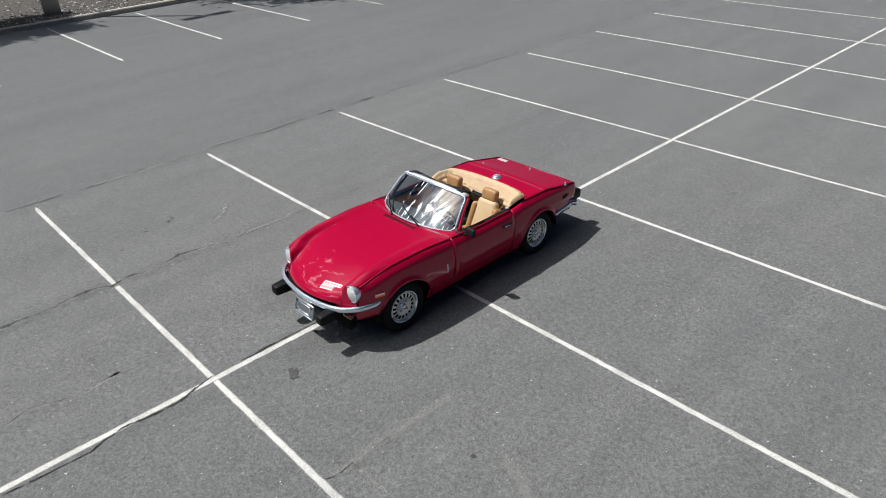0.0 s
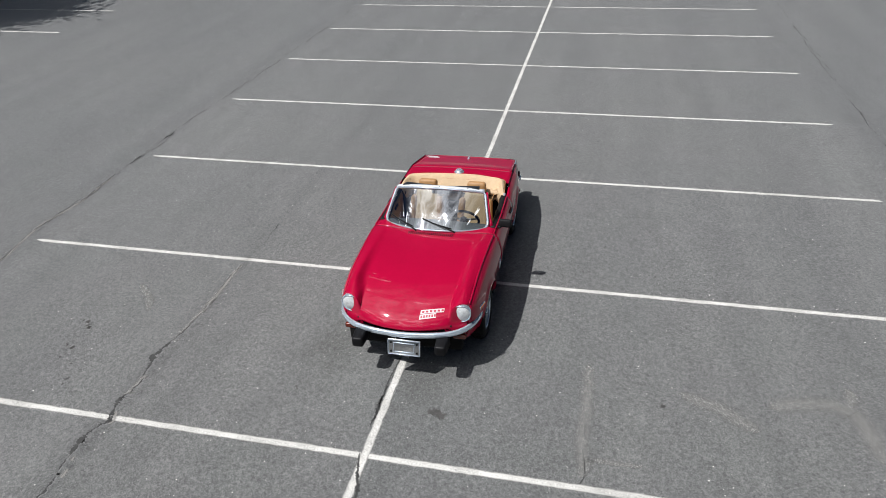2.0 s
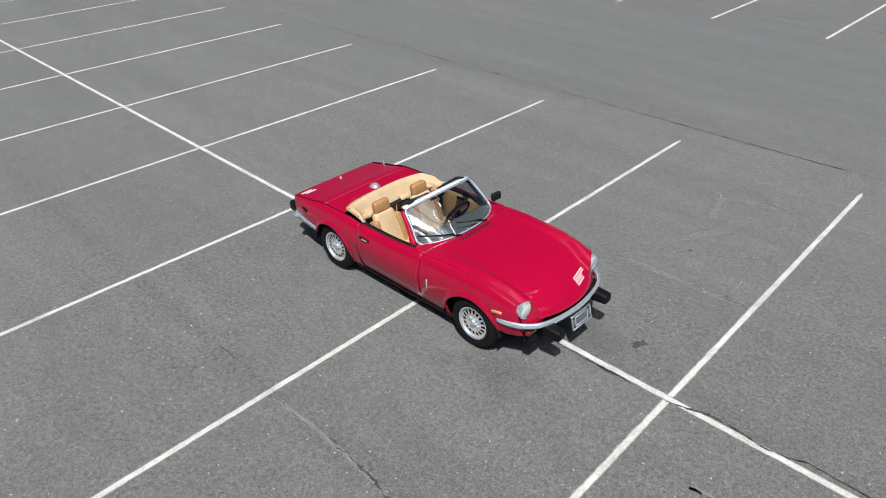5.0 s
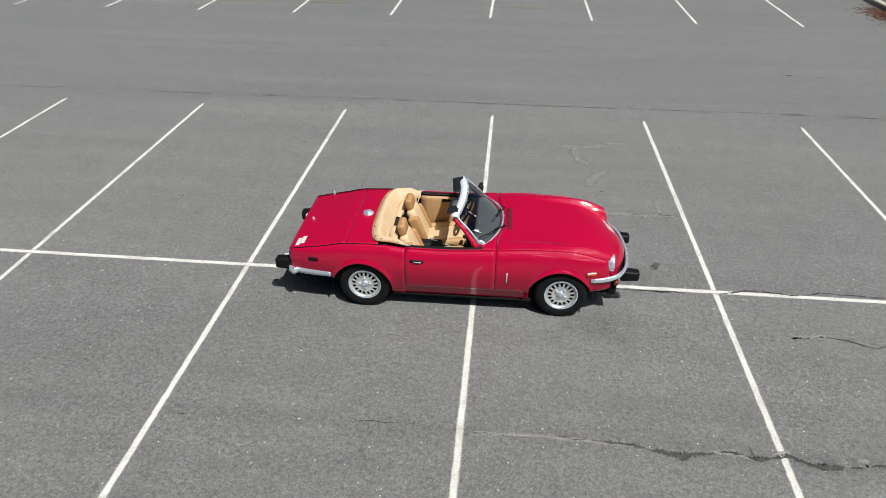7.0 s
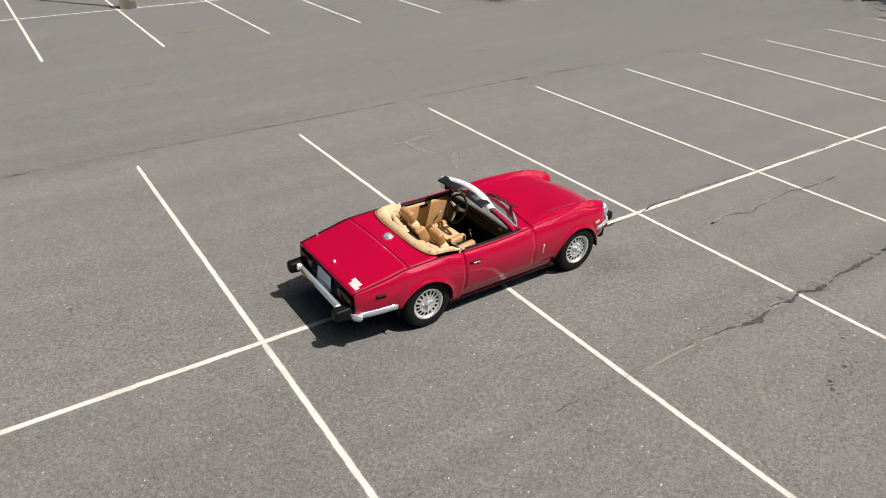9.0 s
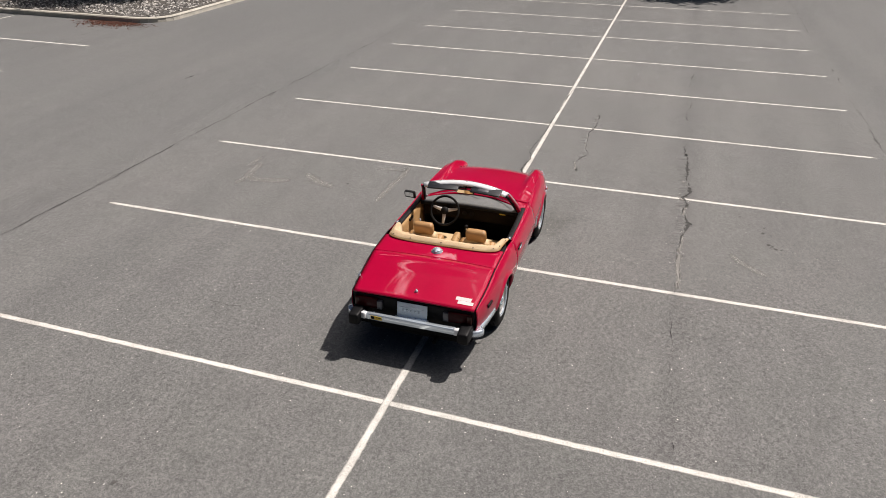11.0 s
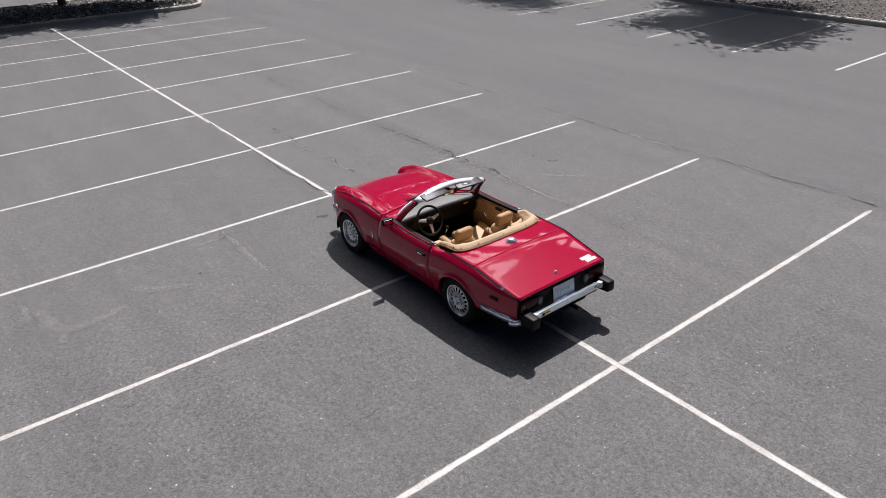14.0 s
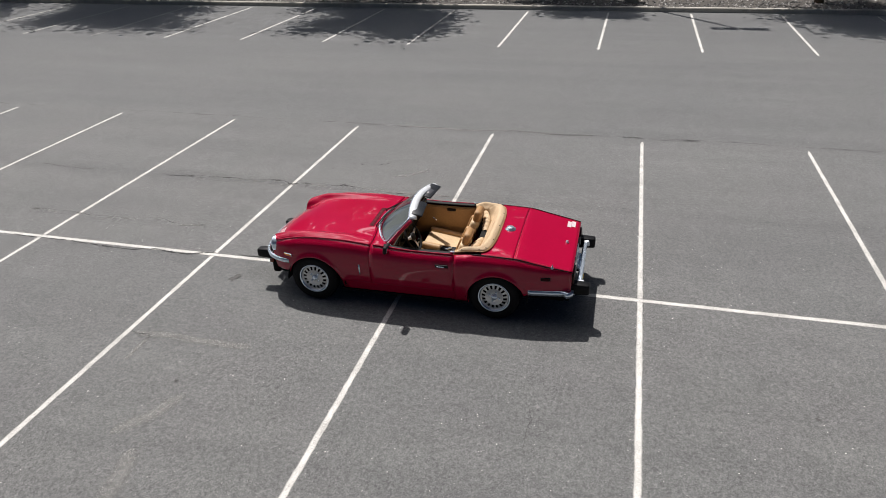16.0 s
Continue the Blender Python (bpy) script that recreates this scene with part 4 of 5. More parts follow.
def sheet_side(name, a, b, low, s, arch=None, parent=None, n=24, top=0.0):
    bm = bmesh.new()
    xs = spread(a, b, n, arch) if arch else [a + (b - a) * i / n for i in range(n + 1)]
    def f(i, j):
        x = xs[i]
        ys, zs, ym = YS(x), ZS(x) - top, YM(x)
        lo = low(x) if callable(low) else low
        zb = arch_z(x, *arch, lo) if arch else lo
        z = zs + (zb - zs) * min(j, 15) / 15
        y = side_y(z, ZS(x), ys, ym) + (flare(x, z, *arch) if arch else 0)
        if j == 16:
            y -= 0.035
        return Vector((x, s * y, z))
    grid(bm, len(xs), 17, f)
    face_out(bm, Vector((0, s, 0)))
    return part(name, bm, PAINT, parent or car, thick=0.005)


def build_tub():
    """Rear wings, deck, boot lid, sills, scuttle and tail."""
    for s in (1, -1):
        w = sheet_side("rear_wing", -1.868, -0.612, lambda x: 0.355 if x < -AXLE else 0.170, s, REAR_ARCH, n=44)
        bm = bmesh.new()
        tube(bm, [(x, s * (YS(x) - 0.004), ZS(x) + 0.004) for x in (-1.87 + 1.07 * k / 30 for k in range(31))], 0.005, 6)
        part("wing_bead", bm, RUBBER, w, "black bead along the wing seam")
        # sill
        bm = bmesh.new()
        def sill(i, j):
            x = -0.76 + 1.47 * i / 20
            z = 0.318 - 0.175 * j / 6
            return Vector((x, s * (side_y(z, ZS(x), YS(x), YM(x)) - 0.006 - 0.002 * j), z))
        grid(bm, 21, 7, sill)
        face_out(bm, Vector((0, s, 0)))
        part("sill", bm, PAINT, car, thick=0.01)
    def deck(a, b, name, inset, parent=None, nx=18):
        bm = bmesh.new()
        def f(i, j):
            x = a + (b - a) * i / nx
            v = 2 * j / 30 - 1
            y = v * (YS(x) - inset)
            crown = 0.012 * smooth(-1.95, -1.2, x) + 0.005
            return Vector((x, y, ZS(x) + 0.003 + crown * (1 - v * v)))
        grid(bm, nx + 1, 31, f)
        face_out(bm, AZ)
        return part(name, bm, PAINT, parent or car, thick=0.006)
    deck(-1.244, -0.90, "rear_deck", 0.006)
    lid = deck(-1.872, -1.248, "boot_lid", 0.014)
    bm = bmesh.new()
    def edge(i, j):
        y = (2 * i / 24 - 1) * 0.606
        v = y / 0.606
        z = ZS(-1.872) + 0.003 + 0.007 * (1 - v * v)
        return Vector((-1.872 - 0.002 * j, y, z - 0.016 * j))
    grid(bm, 25, 2, edge)
    face_out(bm, Vector((-1, 0, 0)))
    part("lid_edge", bm, PAINT, lid, thick=0.004)
    # boot handle
    bm = bmesh.new()
    lathe(bm, [(0, 0), (0.020, 0), (0.018, 0.014), (0.010, 0.022), (0, 0.024)], 18, Matrix.Translation((-1.76, 0, ZS(-1.76) + 0.006)) @ turned(90, 0, 0))
    rbox(bm, (-1.76, 0, ZS(-1.76) + 0.028), (0.030, 0.014, 0.016), 0.004)
    part("boot_handle", bm, CHROME, lid, "small chrome boot handle")
    # scuttle between bonnet and windscreen
    bm = bmesh.new()
    def scut(i, j):
        y = (2 * i / 40 - 1) * 0.648
        a, b = rear_edge_x(y) - 0.006, min(rear_edge_x(y) - 0.03, 0.372 - 0.21 * min(abs(y) / 0.58, 1) ** 2.2)
        x = a + (b - a) * j / 5
        z = bonnet_z(0, y) - 0.004 + 0.006 * math.sin(math.pi * j / 5)
        return Vector((x, y, z - 0.012 * (j / 5)))
    grid(bm, 41, 6, scut)
    face_out(bm, AZ)
    part("scuttle", bm, PAINT, car, thick=0.02)
    # tail panel, leaning forward towards its foot
    bm = bmesh.new()
    def tail(i, j):
        y = (2 * i / 20 - 1) * (0.618 - 0.02 * j / 6)
        return Vector((-1.866 + 0.035 * j / 6, y, 0.612 + (0.34 - 0.612) * j / 6))
    grid(bm, 21, 7, tail)
    face_out(bm, Vector((-1, 0, 0)))
    panel = part("tail_panel", bm, BLACK, car, "matt black recessed tail panel", thick=0.02)
    for s in (1, -1):
        bm = bmesh.new()
        rbox(bm, (-1.866, s * 0.475, 0.530), (0.05, 0.235, 0.115), 0.012, 2)
        lamp = part("tail_lamp", bm, REDLENS, car, "dark red tail lamp")
        bm = bmesh.new()
        rbox(bm, (-1.872, s * 0.335, 0.520), (0.046, 0.055, 0.095), 0.008, 2)
        part("reverse_lens", bm, CLEAR, lamp, "grey reversing lens")
        bm = bmesh.new()
        rbox(bm, (-1.868, s * 0.568, 0.520), (0.052, 0.045, 0.100), 0.008, 2)
        part("indicator_lens", bm, mat("dark_amber_lens", (0.05, 0.007, 0.003), 0.3, var=0.2, scale=50, coat=0.1) if s == 1 else bpy.data.materials["dark_amber_lens"], lamp)
    bm = bmesh.new()
    rbox(bm, (-1.83, 0, 0.31), (0.05, 1.18, 0.10), 0.02)
    part("rear_valance", bm, UNDER, car)


build_tub()


def build_doors():
    for s in (1, -1):
        d = sheet_side("door", -0.6113, 0.3436, 0.300, s, n=20)
        bm = bmesh.new()             # black capping along the door top
        def cap(i, j):
            x = -0.60 + 0.80 * i / 16
            a = math.pi * j / 6
            return Vector((x, s * (YS(x) - 0.034 + 0.032 * math.cos(a)), ZS(x) - 0.004 + 0.014 * math.sin(a)))
        grid(bm, 17, 7, cap)
        face_out(bm, AZ)
        part("door_capping", bm, BLACK, d, "black padded door top", thick=0.006)
        bm = bmesh.new()             # paint strip outside the capping
        tube(bm, [(x, s * (YS(x) + 0.001), ZS(x) + 0.002) for x in (-0.60 + 0.92 * k / 16 for k in range(17))], 0.008, 8)
        part("door_top_roll", bm, PAINT, d)
        bm = bmesh.new()             # trim card
        def card(i, j):
            x = -0.585 + 0.80 * i / 10
            z = 0.715 - 0.42 * j / 8
            return Vector((x, s * (0.600 - 0.008 * math.sin(math.pi * j / 8)), z))
        grid(bm, 11, 9, card)
        face_out(bm, Vector((0, -s, 0)))
        c = part("door_card", bm, TAN, d, "tan vinyl door trim", thick=0.012)
        bm = bmesh.new()
        rbox(bm, (-0.28, s * 0.588, 0.672), (0.11, 0.018, 0.034), 0.006)
        part("door_pull", bm, BLACK, c)
        bm = bmesh.new()
        tube(bm, [(-0.05, s * 0.575, 0.56), (-0.05, s * 0.555, 0.56), (-0.10, s * 0.55, 0.53)], 0.008, 8)
        part("window_winder", bm, CHROME, c)
        # outside handle in a dark recess
        y = side_y(0.618, ZS(-0.48), YS(-0.48), YM(-0.48))
        bm = bmesh.new()
        rbox(bm, (-0.480, s * (y + 0.002), 0.618), (0.145, 0.012, 0.056), 0.004, 2, turned(s * -20, 0, 0), lambda q: (q.x, q.y, q.z * (0.8 if q.x > 0 else 1)))
        h = part("door_handle", bm, BLACK, d, "chrome handle in a black recess")
        bm = bmesh.new()
        rbox(bm, (-0.473, s * (y + 0.014), 0.620), (0.085, 0.014, 0.013), 0.006, 2)
        part("lever", bm, CHROME, h)
    # quarter-light glass is wound down: only its seal shows
    for s in (1, -1):
        bm = bmesh.new()
        lathe(bm, [(0, -0.012), (0.012, -0.012), (0.012, 0.012), (0, 0.012)], 12, Matrix.Translation((-0.60, s * 0.640, 0.762)))
        rbox(bm, (-0.585, s * 0.640, 0.762), (0.05, 0.02, 0.014), 0.004)
        part("hood_catch", bm, CHROME, car)


build_doors()


# ---------- windscreen ----------
def ws_bottom(v):
    return Vector((0.400 - 0.210 * abs(v) ** 2.2, 0.580 * v, 0.790 - 0.046 * v * v))


def ws_top(v):
    return Vector((-0.005 - 0.075 * v * v, 0.500 * v, 1.086 - 0.052 * v * v))


def ws(v, h):
    p = ws_bottom(v).lerp(ws_top(v), h)
    p.x += 0.016 * math.sin(math.pi * h)
    return p


def build_windscreen():
    w = new("windscreen")
    w.parent = car
    bm = bmesh.new()
    grid(bm, 31, 9, lambda i, j: ws((2 * i / 30 - 1) * 0.985, 0.015 + 0.97 * j / 8))
    face_out(bm, Vector((1, 0, 0.5)))
    g = part("windscreen_pane", bm, GLASS, w, "curved clear windscreen glass")
    g.visible_shadow = False
    # bright frame round the glass, with rounded lower corners
    loop = []
    def corner(v0, h0, rv, rh, a0, n=6):
        return [(v0 + rv * math.cos(radians(a0 + 90 * k / n)), h0 + rh * math.sin(radians(a0 + 90 * k / n))) for k in range(n + 1)]
    rv, rh = 0.13, 0.20
    loop += corner(1 - rv, rh, rv, rh, -90)
    loop += [(1, h) for h in (0.35, 0.5, 0.65, 0.8)]
    loop += corner(1 - 0.06, 0.90, 0.06, 0.10, 0, 4)
    loop += [(0.9 - 1.8 * k / 14, 1.0) for k in range(15)]
    loop += corner(-1 + 0.06, 0.90, 0.06, 0.10, 90, 4)
    loop += [(-1, h) for h in (0.8, 0.65, 0.5, 0.35)]
    loop += corner(-1 + rv, rh, rv, rh, 180)
    loop += [(-0.85 + 1.7 * k / 16, 0.0) for k in range(1, 16)]
    loop.append(loop[0])
    bm = bmesh.new()
    tube(bm, [ws(v, h) + Vector((0.006, 0, 0.002)) for v, h in loop], 0.0125, 8, caps=False)
    part("chrome_frame", bm, CHROME, w, "bright chrome windscreen frame")
    # red pillars behind the bright frame
    for s in (1, -1):
        bm = bmesh.new()
        pts = [ws(s * 1.0, h) + Vector((-0.028 - 0.02 * (1 - h), s * 0.010, -0.004)) for h in (-0.03, 0.1, 0.3, 0.5, 0.7, 0.9, 0.97)]
        tube(bm, pts, [0.042, 0.034, 0.027, 0.024, 0.022, 0.021, 0.019], 10, squash=0.7)
        part("pillar", bm, PAINT, w)
        bm = bmesh.new()
        pts = [ws(s * 0.985, h) + Vector((-0.050 - 0.014 * (1 - h), -s * 0.004, -0.006)) for h in (0.0, 0.2, 0.4, 0.6, 0.8, 0.96)]
        tube(bm, pts, 0.017, 8)
        part("pillar_trim", bm, BLACK, w)
    # header rail: bright on top, black below
    vs = [(-0.98 + 1.96 * k / 20) for k in range(21)]
    bm = bmesh.new()
    sweep(bm, [ws_top(v) + Vector((-0.016, 0, 0.006)) for v in vs], [(-0.060, -0.022), (-0.056, -0.004), (-0.024, 0.011), (0.014, 0.010), (0.026, 0.000), (0.022, -0.010)])
    part("header_rail", bm, RAIL, w, "polished header rail")
    bm = bmesh.new()
    sweep(bm, [ws_top(v * 0.97) + Vector((-0.030, 0, -0.010)) for v in vs], [(-0.020, -0.014), (-0.018, 0.008), (0.018, 0.006), (0.018, -0.014)])
    part("header_trim", bm, BLACK, w)
    for v in (-0.62, 0.0, 0.62):
        bm = bmesh.new()
        rbox(bm, ws_top(v) + Vector((-0.018, 0, 0.016)), (0.012, 0.012, 0.006), 0.003, 1)
        part("hood_stud", bm, RUBBER, w)
    # sun visors folded back under the header
    for s in (1, -1):
        bm = bmesh.new()
        c = ws_top(s * 0.5) + Vector((-0.095, 0, -0.018))
        rbox(bm, c, (0.125, 0.355, 0.018), 0.008, 2, turned(0, -14, s * 6))
        v = part("sun_visor", bm, GREYVISOR, w, "dark padded sun visor")
        bm = bmesh.new()
        rbox(bm, c + Vector((0.0, 0.03, -0.001)), (0.06, 0.13, 0.020), 0.003, 1, turned(0, -14, s * 6))
        part("visor_label", bm, CLEAR if s == -1 else GREYVISOR, v)
    bm = bmesh.new()
    tube(bm, [ws_top(0) + Vector((-0.03, 0, -0.02)), ws_top(0) + Vector((-0.07, 0, -0.075))], 0.008, 8)
    rbox(bm, ws_top(0) + Vector((-0.085, 0, -0.08)), (0.030, 0.21, 0.055), 0.014, 3, turned(0, -12, 0))
    m = part("interior_mirror", bm, BLACK, w, "interior mirror with black shell")
    bm = bmesh.new()
    rbox(bm, ws_top(0) + Vector((-0.1015, 0, -0.0765)), (0.002, 0.19, 0.042), 0.0, 1, turned(0, -12, 0))
    part("mirror_pane", bm, MIRROR, m, flat=True)
    # wipers, parked towards the car's right
    for v0, v1, v2 in ((-0.30, -0.72, -0.80), (0.42, 0.02, -0.02)):
        bm = bmesh.new()
        a, b = ws(v0, -0.06) + Vector((0.02, 0, 0.01)), ws(v1, 0.17) + Vector((0.018, 0, 0.012))
        tube(bm, [a, a + Vector((0.004, 0, 0.022)), b], [0.010, 0.008, 0.005], 8)
        wp = part("wiper", bm, RUBBER, w, "black windscreen wiper")
        bm = bmesh.new()
        tube(bm, [ws(v1 + 0.34, 0.05) + Vector((0.012, 0, 0.008)), ws(v1, 0.165) + Vector((0.013, 0, 0.008)), ws(v1 - 0.24, 0.27) + Vector((0.012, 0, 0.008))], 0.006, 6)
        part("blade", bm, RUBBER, wp)
    return w


build_windscreen()


# ---------- wheels ----------
def build_wheel():
    w = new("wheel")
    bm = bmesh.new()
    lathe(bm, [(0.168, -0.065), (0.190, -0.078), (0.235, -0.080), (0.262, -0.068), (0.276, -0.045), (0.280, 0.0), (0.276, 0.045), (0.262, 0.068), (0.235, 0.080), (0.190, 0.078), (0.168, 0.065)], 56)
    t = part("tyre", bm, TYRE, w, "black road tyre")
    bm = bmesh.new()
    for k in range(60):
        a = 2 * math.pi * k / 60
        for off in (-0.03, 0.0, 0.03):
            rbox(bm, Vector((0.2795 * math.cos(a + off), off, 0.2795 * math.sin(a + off))), (0.006, 0.018, 0.017), 0.0, 1, turned(0, -math.degrees(a + off), 0))
    part("tread_block", bm, TYRE, w)
    # dished disc with a ring of rounded slots
    bm = bmesh.new()
    prof = [(0.172, 0.070), (0.164, 0.066), (0.158, 0.050), (0.150, 0.044), (0.140, 0.046), (0.131, 0.050), (0.110, 0.054), (0.100, 0.055), (0.078, 0.046), (0.060, 0.042), (0.0, 0.042)]
    n = 16 * 6
    vs = [[bm.verts.new((r * math.cos(2 * math.pi * k / n), y, r * math.sin(2 * math.pi * k / n))) for r, y in prof] for k in range(n)]
    for k in range(n):
        a, b = vs[k], vs[(k + 1) % n]
        for j in range(len(prof) - 1):
            if j in (4, 5, 6) and k % 6 in (1, 2, 3):
                continue
            if j in (4,) and k % 6 == 2:
                continue
            bm.faces.new((a[j], a[j + 1], b[j + 1], b[j]))
    bmesh.ops.remove_doubles(bm, verts=bm.verts[:], dist=1e-6)
    bmesh.ops.recalc_face_normals(bm, faces=bm.faces[:])
    face_out(bm, Vector((0, 1, 0)))
    r = part("rim", bm, RIM, w, "silver steel wheel with a ring of slots")
    # near-black disc supplies the shade behind the slots
    bm = bmesh.new()
    lathe(bm, [(0.165, -0.06), (0.150, 0.0), (0.150, 0.012), (0.0, 0.012)], 40)
    part("brake_shadow_plate", bm, UNDER, w)
    bm = bmesh.new()
    lathe(bm, [(0.158, 0.060), (0.163, 0.071), (0.174, 0.074), (0.180, 0.070), (0.179, 0.064)], 56)
    part("trim_ring", bm, CHROME, w, "bright wheel trim ring")
    bm = bmesh.new()
    lathe(bm, [(0.034, 0.040), (0.033, 0.060), (0.026, 0.070), (0.012, 0.074), (0, 0.074)], 20)
    part("hub_cap", bm, CHROME, w)
    for k in range(4):
        a = math.pi / 4 + k * math.pi / 2
        bm = bmesh.new()
        lathe(bm, [(0.0125, 0.040), (0.0125, 0.058), (0.009, 0.062), (0, 0.062)], 6, Matrix.Translation((0.056 * math.cos(a), 0, 0.056 * math.sin(a))))
        part("wheel_nut", bm, CHROME, w, flat=True)
    return w


wheel = build_wheel()
wheel.parent = car
wheel.matrix_basis = pose(AXLE, 0.632, 0.280)
for x, y, rz, spin in ((-AXLE, 0.632, 0, 25), (AXLE, -0.632, 180, 10), (-AXLE, -0.632, 180, 47)):
    copy_thing(wheel, pose(x, y, 0.280, 0, 0, rz) @ turned(0, spin, 0))


# ---------- underside, so that no daylight shows through the arches ----------
def build_underside():
    bm = bmesh.new()
    rbox(bm, (0.0, 0, 0.155), (1.50, 1.30, 0.03), 0.01)
    part("floor_pan", bm, UNDER, car)
    bm = bmesh.new()
    rbox(bm, (1.05, 0, 0.36), (1.10, 0.98, 0.34), 0.04)
    part("engine_bay", bm, UNDER, car)
    bm = bmesh.new()
    rbox(bm, (-1.33, 0, 0.38), (0.96, 0.98, 0.40), 0.04)
    part("boot_box", bm, UNDER, car)
    for x, (xw, zw, r) in ((1, FRONT_ARCH), (-1, REAR_ARCH)):
        for s in (1, -1):
            bm = bmesh.new()
            def liner(i, j):
                a = math.pi * i / 20
                return Vector((xw + (r + 0.015) * math.cos(a), s * (0.46 + 0.245 * j / 3), max(0.17, zw + (r + 0.015) * math.sin(a))))
            grid(bm, 21, 4, liner)
            part("wheel_arch_liner", bm, UNDER, car, thick=0.004)
    bm = bmesh.new()
    tube(bm, [(-1.2, -0.22, 0.20), (-1.90, -0.22, 0.21)], 0.020, 10)
    part("exhaust_pipe", bm, UNDER, car)


build_underside()


# ---------- bumpers, lamps and fittings ----------
BLADE = [(0.0, -0.032), (0.016, -0.036), (0.030, -0.022), (0.034, 0.0), (0.030, 0.022), (0.016, 0.036), (0.0, 0.032)]


def build_front():
    path = []
    for k in range(41):
        v = -1 + k / 20
        a = abs(v)
        if a > 0.82:
            f = (a - 0.82) / 0.18
            y = 0.622 + 0.050 * math.sin(f * math.pi / 2)
            x = 1.545 - 0.20 * f
        else:
            y = 0.622 * (a / 0.82)
            x = 1.775 - 0.115 * (a / 0.82) ** 2 - 0.115 * (a / 0.82) ** 7
        path.append((x, math.copysign(y, v) if v else 0.0, 0.462 + 0.012 * a))
    bm = bmesh.new()
    sweep(bm, path, [(a, b * 0.85) for a, b in BLADE])
    b = part("front_bumper", bm, CHROME, car, "chrome wrap-round front bumper")
    for s in (1, -1):
        bm = bmesh.new()
        rbox(bm, (1.795, s * 0.395, 0.392), (0.20, 0.125, 0.125), 0.022, 3, None, lambda q: (q.x, q.y * (0.85 if q.x > 0 else 1), q.z * (0.8 if q.x > 0 else 1)))
        part("overrider", bm, RUBBER, b, "black rubber overrider")
        bm = bmesh.new()
        rbox(bm, (1.63, s * 0.53, 0.392), (0.05, 0.13, 0.05), 0.014, 3)
        part("indicator_lamp", bm, DARKAMBER, car, "orange indicator under the bumper")
    bm = bmesh.new()
    rbox(bm, (1.60, 0, 0.30), (0.10, 1.12, 0.16), 0.03)
    part("front_apron", bm, UNDER, car)
    bm = bmesh.new()                 # dark panel added to stop sunlight through the gap behind the bumper
    def under(i, j):
        y = (2 * i / 24 - 1) * 0.60
        v = abs(y) / 0.622
        front = 1.775 - 0.115 * v ** 2 - 0.115 * v ** 7
        x = 1.50 + (front - 1.50) * j / 3
        return Vector((x, y, 0.455 - 0.02 * j / 3))
    grid(bm, 25, 4, under)
    face_out(bm, AZ)
    part("bumper_light_block", bm, UNDER, car, thick=0.012)
    bm = bmesh.new()
    for k in range(7):
        tube(bm, [(nose_x(y) - 0.075, y, 0.415 + 0.015 * k) for y in (-0.44 + 0.11 * i for i in range(9))], 0.004, 5)
    rbox(bm, (1.60, 0, 0.45), (0.10, 0.92, 0.13), 0.01)
    part("grille", bm, BLACK, car, "black grille behind the bumper")
    # empty plate holder of pressed metal
    bm = bmesh.new()
    rbox(bm, (1.815, 0.035, 0.335), (0.010, 0.315, 0.160), 0.004, 2, turned(0, -14, 0))
    p = part("front_plate_holder", bm, ALLOY, car, "pressed bare metal plate holder")
    bm = bmesh.new()
    T = Matrix.Translation((1.823, 0.035, 0.337)) @ turned(0, -14, 0)
    for y, z, w, h in ((0, 0.045, 0.20, 0.006), (0, -0.045, 0.20, 0.006), (-0.1, 0, 0.006, 0.09), (0.1, 0, 0.006, 0.09), (0, 0.072, 0.31, 0.007), (0, -0.072, 0.31, 0.007), (0.152, 0, 0.007, 0.145), (-0.152, 0, 0.007, 0.145)):
        rbox(bm, T @ Vector((0, y, z)), (0.010, w, h), 0.002, 1, turned(0, -14, 0))
    part("pressed_rib", bm, CHROME, p)
    for y, z in ((-0.125, 0.045), (0.125, 0.045), (-0.125, -0.045), (0.125, -0.045)):
        bm = bmesh.new()
        rbox(bm, T @ Vector((0.001, y, z)), (0.006, 0.018, 0.018), 0.004, 2, turned(0, -14, 0))
        part("plate_hole", bm, UNDER, p)
    # headlamps
    for s in (1, -1):
        M = Matrix.Translation((1.574, s * LAMP_Y, LAMP_Z)) @ turned(0, -10, -90 + s * 3)
        bm = bmesh.new()
        lathe(bm, [(0.086, -0.06), (0.092, -0.02), (0.092, 0.004), (0.088, 0.010), (0.082, 0.004), (0.081, -0.01)], 36, M)
        h = part("headlamp", bm, CHROME, car, "round headlamp with a chrome ring")
        bm = bmesh.new()
        lathe(bm, [(0.083, -0.004), (0.076, 0.004), (0.056, 0.011), (0.030, 0.015), (0, 0.016)], 32, M)
        part("headlamp_lens", bm, LENS, h, "ribbed clear lens")
    # badge on the bonnet, plain pale blocks
    def on_bonnet(x, y, up=0.0015):
        u = (x - rear_edge_x(y)) / (nose_x(y) - rear_edge_x(y))
        return Vector((x, y, bonnet_z(u, y) + up))
    for name, x0, y0, wid, dep, skew in (("badge_upper", 1.575, 0.270, 0.215, 0.034, 0.055), ("badge_lower", 1.622, 0.235, 0.150, 0.040, 0.040)):
        bm = bmesh.new()
        grid(bm, 13, 4, lambda i, j: on_bonnet(x0 + dep * j / 3 + skew * (i / 12 - 0.5) * -1.0, y0 + wid * (i / 12 - 0.5)))
        face_out(bm, AZ)
        bd = part(name, bm, DECAL, bonnet, "pale plain badge transfer")
        bm = bmesh.new()
        for k in range(6):
            i0 = (k + 0.35) / 6
